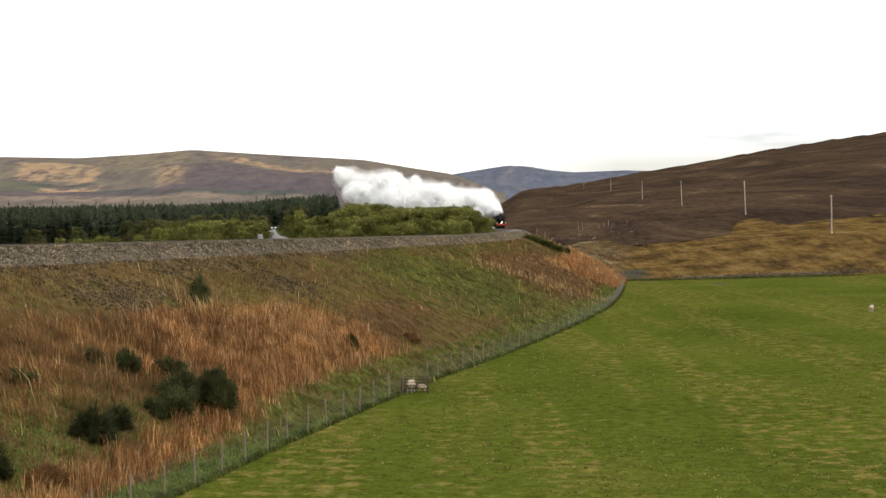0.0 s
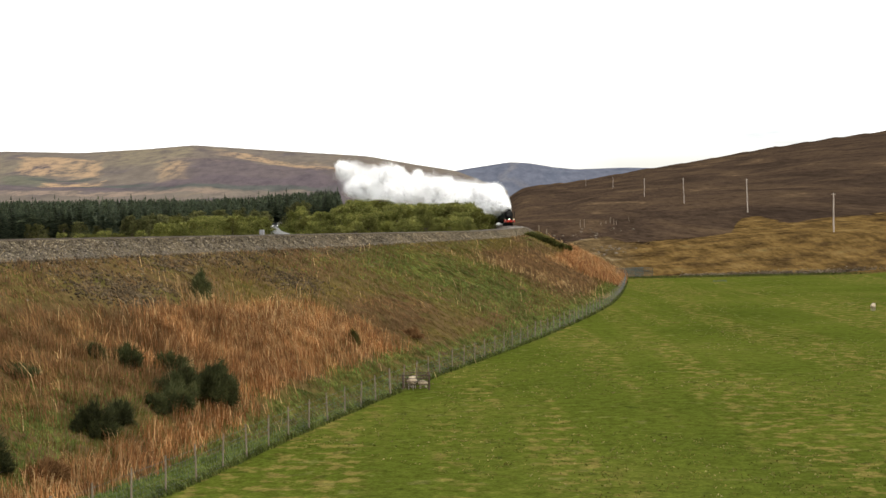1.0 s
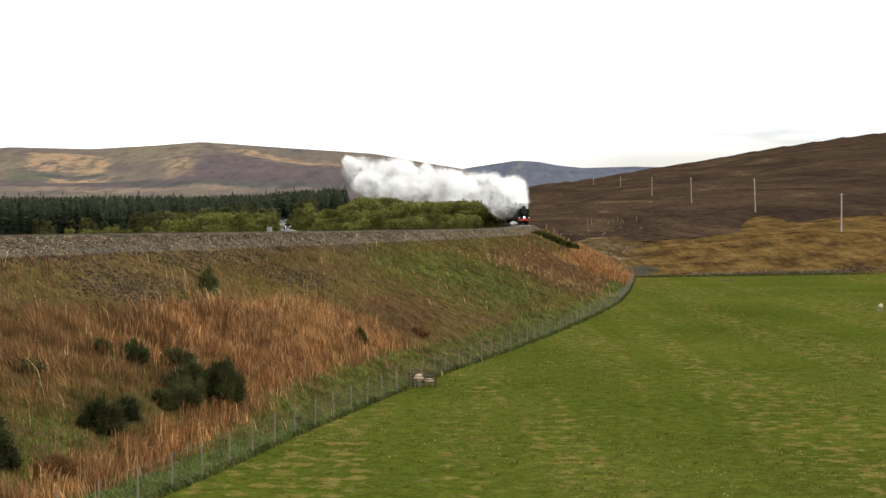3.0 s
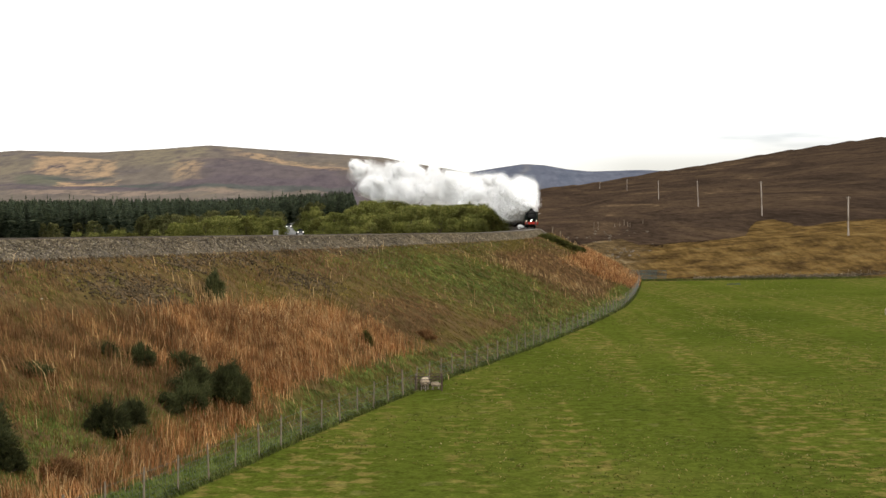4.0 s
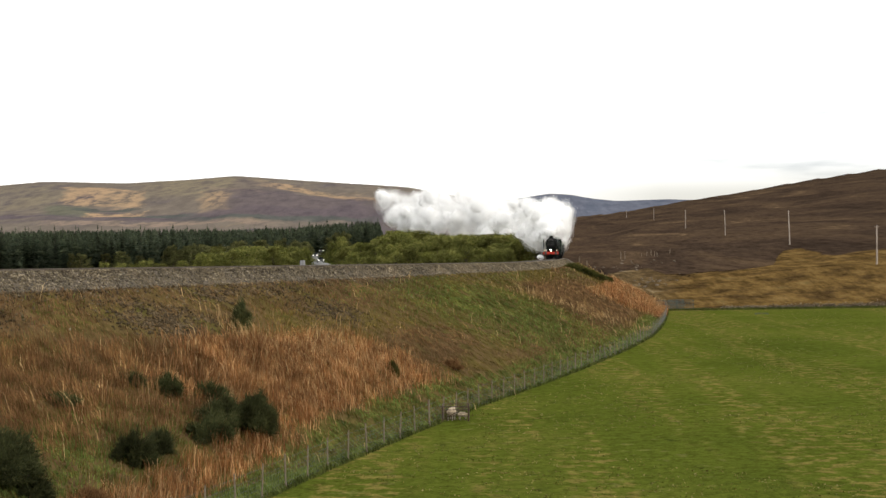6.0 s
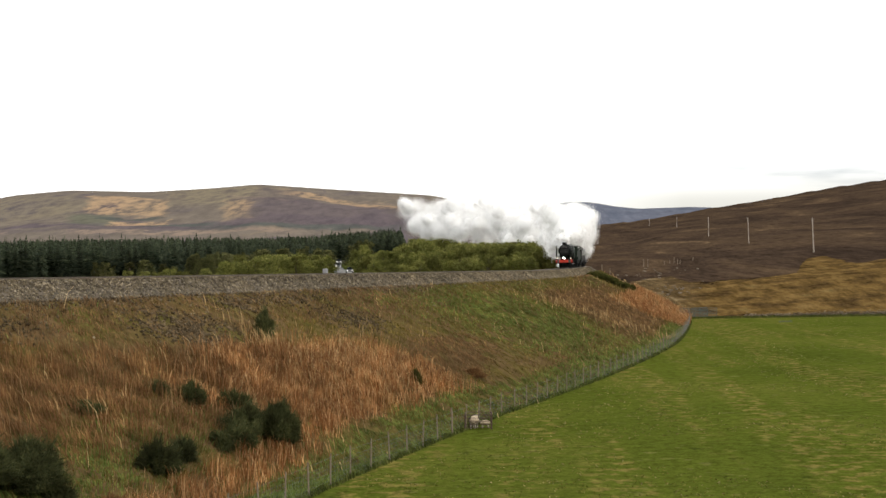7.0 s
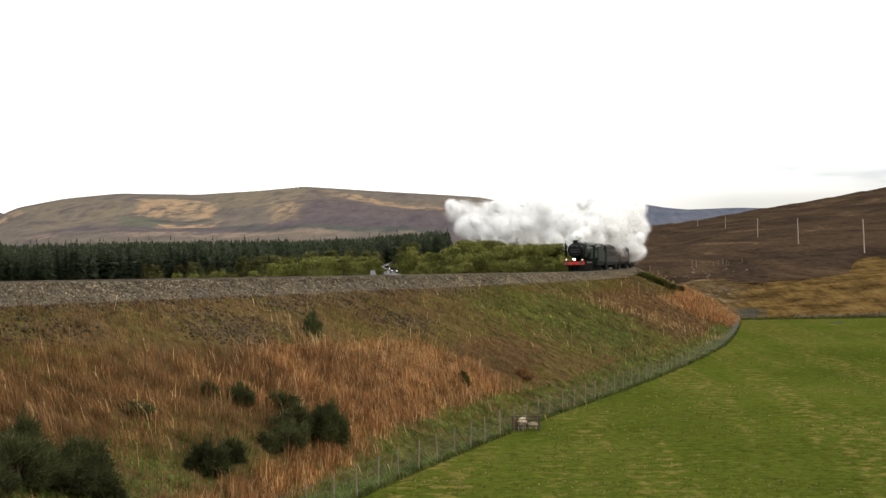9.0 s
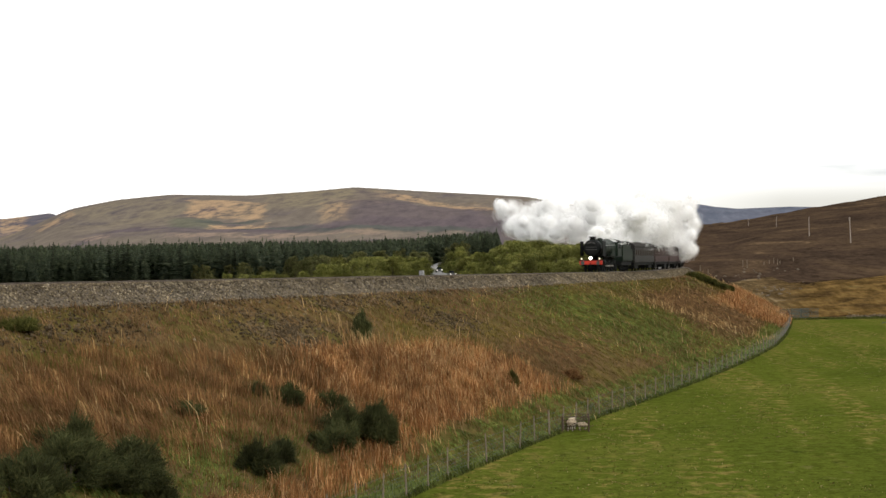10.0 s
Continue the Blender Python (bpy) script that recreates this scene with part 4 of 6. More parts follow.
def make_woods():
    rng = random.Random(8)
    hs = (16.0, 17.0, 17.6, 16.4, 15.2)
    con = [make_conifer(40 + i, h) for i, h in enumerate(hs)]
    spots = []
    for row, d0, n in ((0, 470, 90), (1, 484, 100), (2, 500, 105)):
        for i in range(n):
            az = -25.5 + 24.5 * (i + rng.uniform(0.1, 0.9)) / n
            d = d0 + rng.uniform(-7, 7) - 30 * max(0.0, (-12 - az) / 13)
            x, y = spot(az, d)
            top = EYE + d * canopy(az, SPRUCE_LINE) + 0.2
            spots.append((x, y, rng.randrange(5), (top - land_at(x, y)) * rng.choice((rng.uniform(0.70, 0.92), rng.uniform(0.86, 1.0), rng.uniform(0.95, 1.09)))))
    plant(con, hs, spots, rng)
    # the plantation's depth, a single mass of small tops
    r = np.random.default_rng(77)
    vs = []
    for i in range(1500):
        az = r.uniform(-27, -1.2)
        d = r.uniform(520, 760)
        x, y = spot(az, d)
        z = land_at(x, y)
        h = (EYE + d * canopy(az, SPRUCE_LINE) * 0.97 - z) * r.uniform(0.9, 1.0)
        for j in range(9):
            u = j / 9
            w = 0.17 * h * (1 - u) ** 0.6 + 0.1
            for a in r.uniform(0, 6.28, 5):
                dx, dy = math.cos(a), math.sin(a)
                zz = z + h * u * 0.95
                vs += [(x, y, zz + h * 0.14), (x + dx * w - dy * w * 0.4, y + dy * w + dx * w * 0.4, zz), (x + dx * w + dy * w * 0.4, y + dy * w - dx * w * 0.4, zz)]
    me = mesh_of("far_plantation", np.array(vs), np.arange(len(vs)).reshape(-1, 3), M_SPRUCE)
    tagged(new("far_plantation", me), "deep dark conifer plantation", "wood", kind="stuff")
    hb = (8.0, 9.5, 6.5, 7.5)
    bro = [make_broadleaf(60 + i, h, w) for i, (h, w) in enumerate(zip(hb, (4.0, 4.4, 3.8, 4.6)))]
    spots = []
    for az0, az1, d0, d1, n, lo, hi in ((-4.9, 1.3, 345, 372, 62, 0.62, 1.08), (-4.4, -1.2, 378, 400, 18, 0.85, 1.12), (-1.0, 1.75, 352, 368, 12, 0.8, 1.0), (-5.9, -4.6, 372, 398, 12, 0.7, 1.05),
                                        (-5.6, 1.0, 322, 345, 40, 0.45, 0.75), (-11.4, -7.2, 335, 385, 44, 0.55, 1.1), (-15, -11, 330, 350, 7, 0.7, 1.0)):
        for i in range(n):
            az = az0 + (az1 - az0) * (i + rng.random()) / n
            d = rng.uniform(d0, d1)
            x, y = spot(az, d)
            z = land_at(x, y)
            top = EYE + d * canopy(az, BIRCH_LINE) + 0.3
            spots.append((x, y, rng.randrange(4), max(1.6, (top - z) * rng.uniform(lo, hi))))
    plant(bro, hb, spots, rng)
    # darker olive broadleaves mixed in before the spruces and along the back of the birches
    ha = (9.0, 8.0, 10.0)
    ald = [make_broadleaf(80 + i, h, w, M_ALDER, "alder_tree", "dull olive broadleaf tree before the plantation", "olive trees before the plantation", 0.7) for i, (h, w) in enumerate(zip(ha, (3.4, 3.8, 3.2)))]
    spots = []
    for az0, az1, d0, d1, n, lo, hi in ((-12.6, -6.9, 440, 462, 30, 0.0035, 0.0125), (-10.4, -7.0, 395, 430, 14, 0.001, 0.008), (-16.5, -12.0, 445, 460, 10, -0.001, 0.007), (-3.9, 1.2, 374, 392, 18, 0.011, 0.0165), (-5.9, -5.4, 405, 412, 2, 0.0155, 0.017)):
        for i in range(n):
            az = az0 + (az1 - az0) * (i + rng.random()) / n
            d = rng.uniform(d0, d1)
            x, y = spot(az, d)
            spots.append((x, y, rng.randrange(3), max(1.6, EYE + d * rng.uniform(lo, hi) - land_at(x, y))))
    plant(ald, ha, spots, rng)


make_woods()


# ------------------------------------------------------------- broom bushes on the bank
def bank_bush(s, o, w, h, seed, label="dark green broom bush on the bank", name="broom_bush", mat=None, leaf=0.12):
    x, y = line_xy(s, o)
    return make_bush(name, label, float(x), float(y), float(max(bank_drop(np.array(s), np.array(o)), 0)) - 0.1, w, h, seed, mat, leaf)


bank_bush(274.4, 15.6, 2.3, 2.5, 1, "large dark green broom bush among dry grass")
bank_bush(277.9, 15.4, 1.9, 1.5, 2)
bank_bush(276.0, 12.3, 1.1, 1.2, 3, "small dark broom bush among dry grass")
bank_bush(273.6, 13.1, 1.4, 1.1, 4, "small dark broom bush among dry grass")
bank_bush(283.9, 15.4, 1.5, 1.5, 5)
bank_bush(260.6, 8.1, 0.95, 1.9, 6, "thin dark broom bush high on the bank")
bank_bush(252.8, 14.3, 0.9, 1.0, 7, "small dark broom bush among dry grass", "broom_bush", M_GORSE)
bank_bush(242.1, 14.6, 1.5, 0.8, 8, "small bare brown bush on the bank", "bare_bush", M_DUN)
bank_bush(291.0, 14.6, 3.0, 2.3, 10, "large dark green broom bush among dry grass")
bank_bush(293.4, 14.0, 2.8, 2.2, 11, "large dark green broom bush among dry grass")
bank_bush(296.0, 14.4, 2.6, 1.9, 12, "large dark green broom bush among dry grass")
bank_bush(283.4, 11.6, 1.6, 0.6, 13, "small dark broom bush among dry grass")
bank_bush(275.6, 14.9, 2.4, 1.6, 14, "dark green broom bush among dry grass")
bank_bush(286.0, 5.4, 1.5, 0.6, 16, "low green gorse bush high on the bank", "gorse_bush", M_GORSE)
bank_bush(281.6, 15.2, 0.9, 1.2, 17)
bank_bush(277.0, 11.2, 0.9, 0.8, 18, "small dark broom bush among dry grass")
bank_bush(290.8, 15.9, 1.3, 0.8, 20, "low dark broom bush at the foot of the bank")
bank_bush(289.2, 16.9, 1.6, 0.8, 21, "low bare brown bush at the foot of the bank", "bare_bush", M_DUN)
bank_bush(292.0, 13.2, 2.6, 2.0, 19, "large dark green broom bush among dry grass")
for i, (s, o) in enumerate(((112.9, 4.8), (113.5, 6.0), (112.0, 7.2), (108.5, 8.4), (105.4, 9.4))):
    bank_bush(s, o, 2.7, 1.2, 30 + i, "low dark gorse bush near the bank's crest", "gorse_bush", M_GORSE, 0.2)


# ------------------------------------------------------------- fence, dyke, pen, poles
def make_fence():
    fence = tagged(new("stock_fence"), "wire stock fence with weathered wooden posts", "fence")
    rng = random.Random(4)
    bm = bmesh.new()
    rod(bm, (0, 0, -0.3), (0, 0, 1.38), 0.036, 0.032, 7)
    post = part("post", bm, M_POST, fence)
    bm = bmesh.new()
    rod(bm, (0, 0, -0.3), (0, 0, 1.45), 0.052, 0.048, 9)
    big = part("straining_post", bm, M_POST, fence)
    n, first, firstb = 0, True, True
    S = np.arange(311, 90, -2.6)
    for i, s in enumerate(S):
        x, y = line_xy(s, float(fence_o(s)))
        m = pose(float(x), float(y), 0, rng.uniform(-2.5, 2.5), rng.uniform(-2.5, 2.5), rng.uniform(0, 360))
        strong = i % 14 == 6
        src = big if strong else post
        if (firstb if strong else first):
            ob = src
            if strong:
                firstb = False
            else:
                first = False
        else:
            ob = new(src.name.split(".")[0], src.data)
            ob.parent = fence
        ob.matrix_basis = m
    # netting: line wires and stays
    bm = bmesh.new()
    SS = np.arange(311, 90, -1.3)
    X, Y = line_xy(SS, fence_o(SS) + 0.05)
    for z, r in ((0.12, 0.003), (0.28, 0.003), (0.44, 0.003), (0.60, 0.003), (0.78, 0.0035), (0.95, 0.004), (1.22, 0.005)):
        for k in range(len(SS) - 1):
            rod(bm, (X[k], Y[k], z), (X[k + 1], Y[k + 1], z), r, r, 3, False)
    tagged(part("line_wire", bm, M_WIRE, fence, "galvanised line wires"), kind="stuff")
    q = np.arange(311, 90, -0.24)
    x, y = line_xy(q, fence_o(q) + 0.05)
    n = len(q)
    p = np.stack([np.stack([x, y, np.full(n, 0.05)], 1), np.stack([x + 0.0045, y + 0.002, np.full(n, 0.05)], 1), np.stack([x + 0.0045, y + 0.002, np.full(n, 0.96)], 1), np.stack([x, y, np.full(n, 0.96)], 1)], 1)
    tagged(piece("netting", mesh_of("netting", p.reshape(-1, 3), np.arange(4 * n).reshape(-1, 4), M_WIRE), fence), kind="stuff")


M_DYKE_STONE = blades("dyke_field_stone", [(0.0, (0.045, 0.036, 0.024)), (0.4, (0.090, 0.073, 0.048)), (0.8, (0.145, 0.120, 0.082)), (1.0, (0.21, 0.18, 0.135))], 0.95, 0.0)


def field_edge(x):
    """How far off the pasture ends."""
    return 225.2 + 0.15 * x


def make_dyke():
    """Low tumbled stone dyke along the pasture's far side."""
    rng = np.random.default_rng(9)
    n = 11000
    x = rng.uniform(38, 104, n)
    y = field_edge(x) + 3.6 + rng.normal(0, 0.32, n)
    z = np.abs(rng.normal(0, 0.32, n)) * np.interp(x, [38, 60, 75], [0.6, 1.0, 1.35])
    octa = np.array([[1, 0, 0], [0, 1, 0], [-1, 0, 0], [0, -1, 0], [0, 0, 0.8], [0, 0, -0.8]], dtype=float)
    tri = np.array([[0, 1, 4], [1, 2, 4], [2, 3, 4], [3, 0, 4], [1, 0, 5], [2, 1, 5], [3, 2, 5], [0, 3, 5]])
    v = octa[None] * rng.uniform(0.05, 0.13, n)[:, None, None] * rng.uniform(0.6, 1.4, (n, 6, 1)) + np.stack([x, y, z], 1)[:, None, :]
    f = tri[None] + np.arange(n)[:, None, None] * 6
    tagged(new("stone_dyke", mesh_of("stone_dyke", v.reshape(-1, 3), f.reshape(-1, 3), M_DYKE_STONE)), "low tumbled grey stone dyke along the pasture", "wall", kind="stuff")


def make_pole(x, y, h, lean):
    z = land_at(x, y)
    pole = tagged(new("power_pole"), "bleached wooden power pole with a crossarm", "pole", "poles of the power line")
    bm = bmesh.new()
    rod(bm, (0, 0, -0.6), (0, 0, h), 0.17, 0.12, 10)
    part("mast", bm, M_POLE, pole)
    bm = bmesh.new()
    box(bm, -0.55, -0.05, h - 0.35, 0.55, 0.05, h - 0.24, 0.01)
    part("crossarm", bm, M_POST, pole)
    for k in (-0.45, 0.0, 0.45):
        bm = bmesh.new()
        rod(bm, (k, 0, h - 0.22 if k else h), (k, 0, h - 0.02 if k else h + 0.2), 0.05, 0.035, 8)
        part("insulator", bm, M_DYKE, pole)
    pole.matrix_basis = pose(x, y, z, 0, lean, 20)
    return pole


make_fence()
make_dyke()
for az, d, h, lean in ((15.03, 294, 7.6, 0.3), (11.82, 412, 9.3, -2.0), (9.39, 550, 9.6, -1.8), (7.86, 780, 9.8, 0.0), (6.64, 1190, 9.0, 0.0), (5.58, 1470, 7.5, 0.0)):
    make_pole(*spot(az, d), h, lean)


# ------------------------------------------------------------- sheep, pen, gate, road and cars
M_FLEECE = surface("fleece", [(0.3, (0.36, 0.28, 0.19)), (0.7, (0.52, 0.43, 0.31))], 6.0, bump=0.8, bump_dist=0.05)
M_FACE = surface("sheep_face", [(0.3, (0.30, 0.25, 0.20)), (0.7, (0.5, 0.44, 0.36))], 5.0)
M_RED_STEEL = surface("rusty_hurdle", [(0.3, (0.045, 0.026, 0.018)), (0.7, (0.085, 0.052, 0.036))], 4.0, rough=0.8)
M_GATE = surface("galvanised_gate", [(0.3, (0.035, 0.054, 0.052)), (0.7, (0.062, 0.088, 0.084))], 3.0, rough=0.6, metal=0.2)
M_ROAD = surface("worn_asphalt", [(0.3, (0.16, 0.16, 0.155)), (0.7, (0.22, 0.22, 0.215))], 0.4, space="world")
M_WHITE = surface("white_paint", [(0.3, (0.24, 0.24, 0.25)), (0.7, (0.31, 0.31, 0.32))], 2.0, rough=0.4)
M_SILVER = surface("silver_car_paint", [(0.3, (0.10, 0.105, 0.11)), (0.7, (0.14, 0.145, 0.15))], 2.0, rough=0.4, bump=0)
M_TYRE = surface("rubber", [(0.3, (0.015, 0.015, 0.015)), (0.7, (0.03, 0.03, 0.03))], 6.0)
M_CAR_GLASS = surface("car_glass", [(0.3, (0.02, 0.022, 0.025)), (0.7, (0.03, 0.034, 0.038))], 1.0, rough=0.1, bump=0, spec=0.6)
M_HEADLIGHT = glow("dipped_headlight", (1.0, 0.93, 0.82), 3.0)


def make_sheep(x, y, turn, size, label):
    sheep = tagged(new("sheep"), label, "sheep")
    bm = bmesh.new()
    bmesh.ops.create_icosphere(bm, subdivisions=3, radius=1.0)
    for v in bm.verts:
        n = noise.noise(v.co * 5.0) * 0.06
        v.co = Vector((v.co.x * (0.50 + n), v.co.y * (0.25 + n), 0.50 + v.co.z * (0.25 + n) + 0.03 * v.co.x))
    part("body", bm, M_FLEECE, sheep, "thick woolly fleece", True)
    bm = bmesh.new()
    bmesh.ops.create_icosphere(bm, subdivisions=2, radius=1.0)
    for v in bm.verts:
        v.co = Vector((0.60 + v.co.x * 0.16, v.co.y * 0.085, 0.66 + v.co.z * 0.10 - 0.35 * v.co.x * 0.16))
    head = part("head", bm, M_FACE, sheep, "pale bare face", True)
    for s in (-1, 1):
        bm = bmesh.new()
        rod(bm, (0.54, s * 0.06, 0.74), (0.52, s * 0.17, 0.73), 0.035, 0.012, 6)
        part("ear", bm, M_FACE, head)
    for lx in (-0.30, 0.28):
        for s in (-1, 1):
            bm = bmesh.new()
            rod(bm, (lx, s * 0.13, 0.34), (lx, s * 0.13, 0.0), 0.045, 0.03, 7)
            part("leg", bm, M_FACE, sheep)
    sheep.matrix_basis = pose(x, y, 0, 0, 0, turn) @ Matrix.Scale(size, 4)
    return sheep


def make_hurdle(x, y, turn, width, height, mat, name, label, bars=5):
    h = tagged(new(name), label, "gate" if "gate" in name else "hurdle")
    for s in (-1, 1):
        bm = bmesh.new()
        rod(bm, (s * width / 2, 0, 0), (s * width / 2, 0, height), 0.028, None, 8)
        part("stile", bm, mat, h)
    for i in range(bars):
        z = 0.12 + (height - 0.14) * i / (bars - 1)
        bm = bmesh.new()
        rod(bm, (-width / 2, 0, z), (width / 2, 0, z), 0.016 if width < 2 else 0.032, None, 6)
        part("bar", bm, mat, h)
    bm = bmesh.new()
    rod(bm, (-width / 2, 0, 0.12), (width / 2, 0, height - 0.03), 0.014, None, 6)
    part("brace", bm, mat, h)
    h.matrix_basis = pose(x, y, 0, 0, 0, turn)
    return h


PEN_X, PEN_Y = -1.75, 82.2
make_sheep(PEN_X - 0.24, PEN_Y - 0.1, 78, 0.95, "cream woolly sheep standing in a small pen")
make_sheep(PEN_X + 0.38, PEN_Y + 0.1, 200, 0.6, "cream lamb lying low in a small pen")
for dx, dy, tr in ((0, -0.72, 0), (0, 0.72, 0), (-0.75, 0, 90), (0.75, 0, 90)):
    make_hurdle(PEN_X + dx, PEN_Y + dy, tr, 1.44, 0.85, M_RED_STEEL, "pen_hurdle", "rusty steel hurdle of a small sheep pen")
make_sheep(42.7, 144.6, 62, 0.95, "white woolly sheep grazing on the pasture")
for gx, gy, tr, gw in ((29.3, 234.4, 6, 3.4), (32.3, 235.4, 4, 2.8), (31.0, 236.6, 28, 3.2)):
    make_hurdle(gx, gy, tr, gw, 1.5, M_GATE, "field_gate", "dull grey-green steel field gate", 7)
make_hurdle(40.4, 213.0, 6, 1.9, 0.3, M_GATE, "low_trough_rail", "low galvanised rail lying in the pasture", 3)


def make_field_edge_stuff():
    """Dark rushes along the pasture's far edge, and pale molehills and droppings over the grass."""
    rng = np.random.default_rng(31)
    n = 9000
    x = rng.uniform(29, 104, n)
    y = field_edge(x) + 1.2 + rng.normal(0, 0.9, n)
    base = np.stack([x, y, np.zeros(n)], 1)
    le = rng.normal(0, 0.25, (n, 2))
    me = blade_mesh("rushes", base, rng.uniform(0.12, 0.4, n), le, rng.uniform(0.05, 0.12, n), rng, M_FOOT)
    tagged(new("rushes", me), "rough rushes along the pasture's far edge", "rushes", kind="stuff")
    n = 15000
    d = 48 + 190 * rng.random(n) ** 0.9
    a = np.radians(rng.uniform(-15, 18, n))
    x, y = d * np.sin(a), d * np.cos(a)
    s_c = np.hypot(x - (APEX_X - RADIUS), APEX_Y - y) - RADIUS
    s_l = RADIUS * np.arctan2(APEX_Y - y, x - (APEX_X - RADIUS))
    ok = (s_c > fence_o(s_l) + 0.6) & (np.sin(x * 0.31 + np.sin(y * 0.11)) + np.sin(y * 0.23 + x * 0.1) > -0.3)
    x, y = x[ok], y[ok]
    m = len(x)
    k = 5
    cx, cy = np.repeat(x, k) + rng.normal(0, 0.16, m * k), np.repeat(y, k) + rng.normal(0, 0.25, m * k)
    me = blade_mesh("pasture_tufts", np.stack([cx, cy, np.full(m * k, -0.01)], 1), rng.uniform(0.03, 0.09, m * k), rng.normal(0, 0.8, (m * k, 2)), rng.uniform(0.04, 0.09, m * k), rng, M_PASTURE)
    tagged(new("pasture_tufts", me), "uneaten tufts on the pasture", "grass", kind="stuff")


M_PASTURE = blades("pasture_tuft", [(0.0, (0.062, 0.072, 0.012)), (0.55, (0.095, 0.098, 0.018)), (0.8, (0.15, 0.128, 0.034)), (1.0, (0.28, 0.235, 0.105))])
make_field_edge_stuff()


# road over the spur behind the line, with traffic on it
ROAD_PTS = [(-3.2, 620), (-4.4, 560), (-5.4, 520), (-6.1, 488), (-6.62, 462), (-6.72, 440), (-6.66, 410), (-6.50, 385), (-6.2, 352), (-5.4, 320), (-4.2, 300)]


def road_at(u):
    """The road's centre, u from 0 (far) to 1 (near), on the land."""
    k = np.arange(len(ROAD_PTS))
    f = u * (len(ROAD_PTS) - 1)
    az = np.interp(f, k, [p[0] for p in ROAD_PTS])
    d = np.interp(f, k, [p[1] for p in ROAD_PTS])
    x, y = spot(az, d)
    return x, y, land_at(x, y)


def make_road():
    us = np.linspace(0, 1, 90)
    c = np.array([road_at(u) for u in us])
    for _ in range(2):
        c[1:-1] = (c[:-2] + 2 * c[1:-1] + c[2:]) / 4
    t = np.gradient(c[:, :2], axis=0)
    t /= np.linalg.norm(t, axis=1)[:, None]
    nrm = np.stack([-t[:, 1], t[:, 0]], 1)
    rows = []
    for o, dz in ((-1.7, -0.4), (-1.3, 0.30), (0, 0.34), (1.3, 0.30), (1.7, -0.4)):
        rows.append(np.concatenate([c[:, :2] + nrm * o, c[:, 2:] + dz], 1))
    v = np.stack(rows, 1).reshape(-1, 3)
    tagged(new("road", mesh_of("road", v, grid_faces(90, 5), M_ROAD, True)), "pale worn asphalt road bending behind the railway", "road", kind="structure")


def make_car():
    car = tagged(new("car"), "silver-grey car with dipped headlights on the road", "car", "cars on the road")
    bm = bmesh.new()
    box(bm, -0.88, -2.1, 0.35, 0.88, 2.1, 0.92, 0.14)
    part("body", bm, M_SILVER, car)
    bm = bmesh.new()
    box(bm, -0.76, -0.9, 0.88, 0.76, 1.75, 1.45, 0.22)
    part("cabin", bm, M_CAR_GLASS, car)
    for sx in (-1, 1):
        for y in (-1.3, 1.3):
            bm = bmesh.new()
            rod(bm, (sx * 0.72, y, 0.32), (sx * 0.9, y, 0.32), 0.32, None, 14)
            part("wheel", bm, M_TYRE, car)
        bm = bmesh.new()
        rod(bm, (sx * 0.62, -2.12, 0.68), (sx * 0.62, -2.06, 0.68), 0.10, 0.10, 10)
        part("headlight", bm, M_HEADLIGHT, car, "lit headlight")
    return car


make_road()
CARS = [make_car()]
CARS += [copy_thing(CARS[0], Matrix()) for _ in range(3)]


def car_rows(t_bend):
    """Down the road: past the bend at t_bend, near its foot 4.7 s later."""
    rows = []
    for i in range(21):
        t = 0.5 * i
        u = min(0.98, max(0.02, 0.42 + 0.082 * (t - t_bend)))
        x, y, z = road_at(u)
        x2, y2, z2 = road_at(u + 0.01)
        rows.append((t, pose(x, y, z + 0.36, 0, 0, math.degrees(math.atan2(x2 - x, -(y2 - y))))))
    return rows


def make_marker():
    bm = bmesh.new()
    box(bm, -0.17, -0.17, -0.2, 0.17, 0.17, 0.92, 0.03)
    cab = part("trackside_cabinet", bm, M_WHITE)
    x, y = line_xy(225.0, -3.0)
    cab.matrix_basis = pose(float(x), float(y), float(rail_z(225.0)) - 0.55, 0, 0, -15)
    tagged(cab, "small pale grey metal trackside cabinet", "cabinet")


make_marker()


def wooden_post(x, y, z, h, r=0.07, lean=0.0, label="old grey wooden post on the moor", mat=None):
    bm = bmesh.new()
    rod(bm, (0, 0, -0.3), (0, 0, h), r, r * 0.9, 8)
    ob = part("old_post", bm, mat or M_POST)
    ob.matrix_basis = pose(x, y, z, 0, lean, 0)
    tagged(ob, label, "post")


# a bar across two posts by the line, and posts and rocks on the moor
for s, o in ((40.0, 4.4), (40.0, 6.0)):
    x, y = line_xy(s, o)
    wooden_post(float(x), float(y), float(bank_drop(np.array(s), np.array(o))), 1.5, 0.09, 0, "grey wooden post near the line")
for az, d, h in ((5.34, 438, 2.3), (5.50, 438, 2.3), (6.35, 440, 1.3), (6.52, 441, 1.9), (6.66, 430, 1.6), (7.25, 442, 1.2), (6.75, 428, 1.2), (6.15, 440, 1.0)):
    x, y = spot(az, d)
    wooden_post(x, y, land_at(x, y), h, 0.085)


M_PEAT_STONE = surface("peaty_stone", [(0.3, (0.085, 0.068, 0.050)), (0.7, (0.20, 0.165, 0.125))], 2.0, spec=0.0)


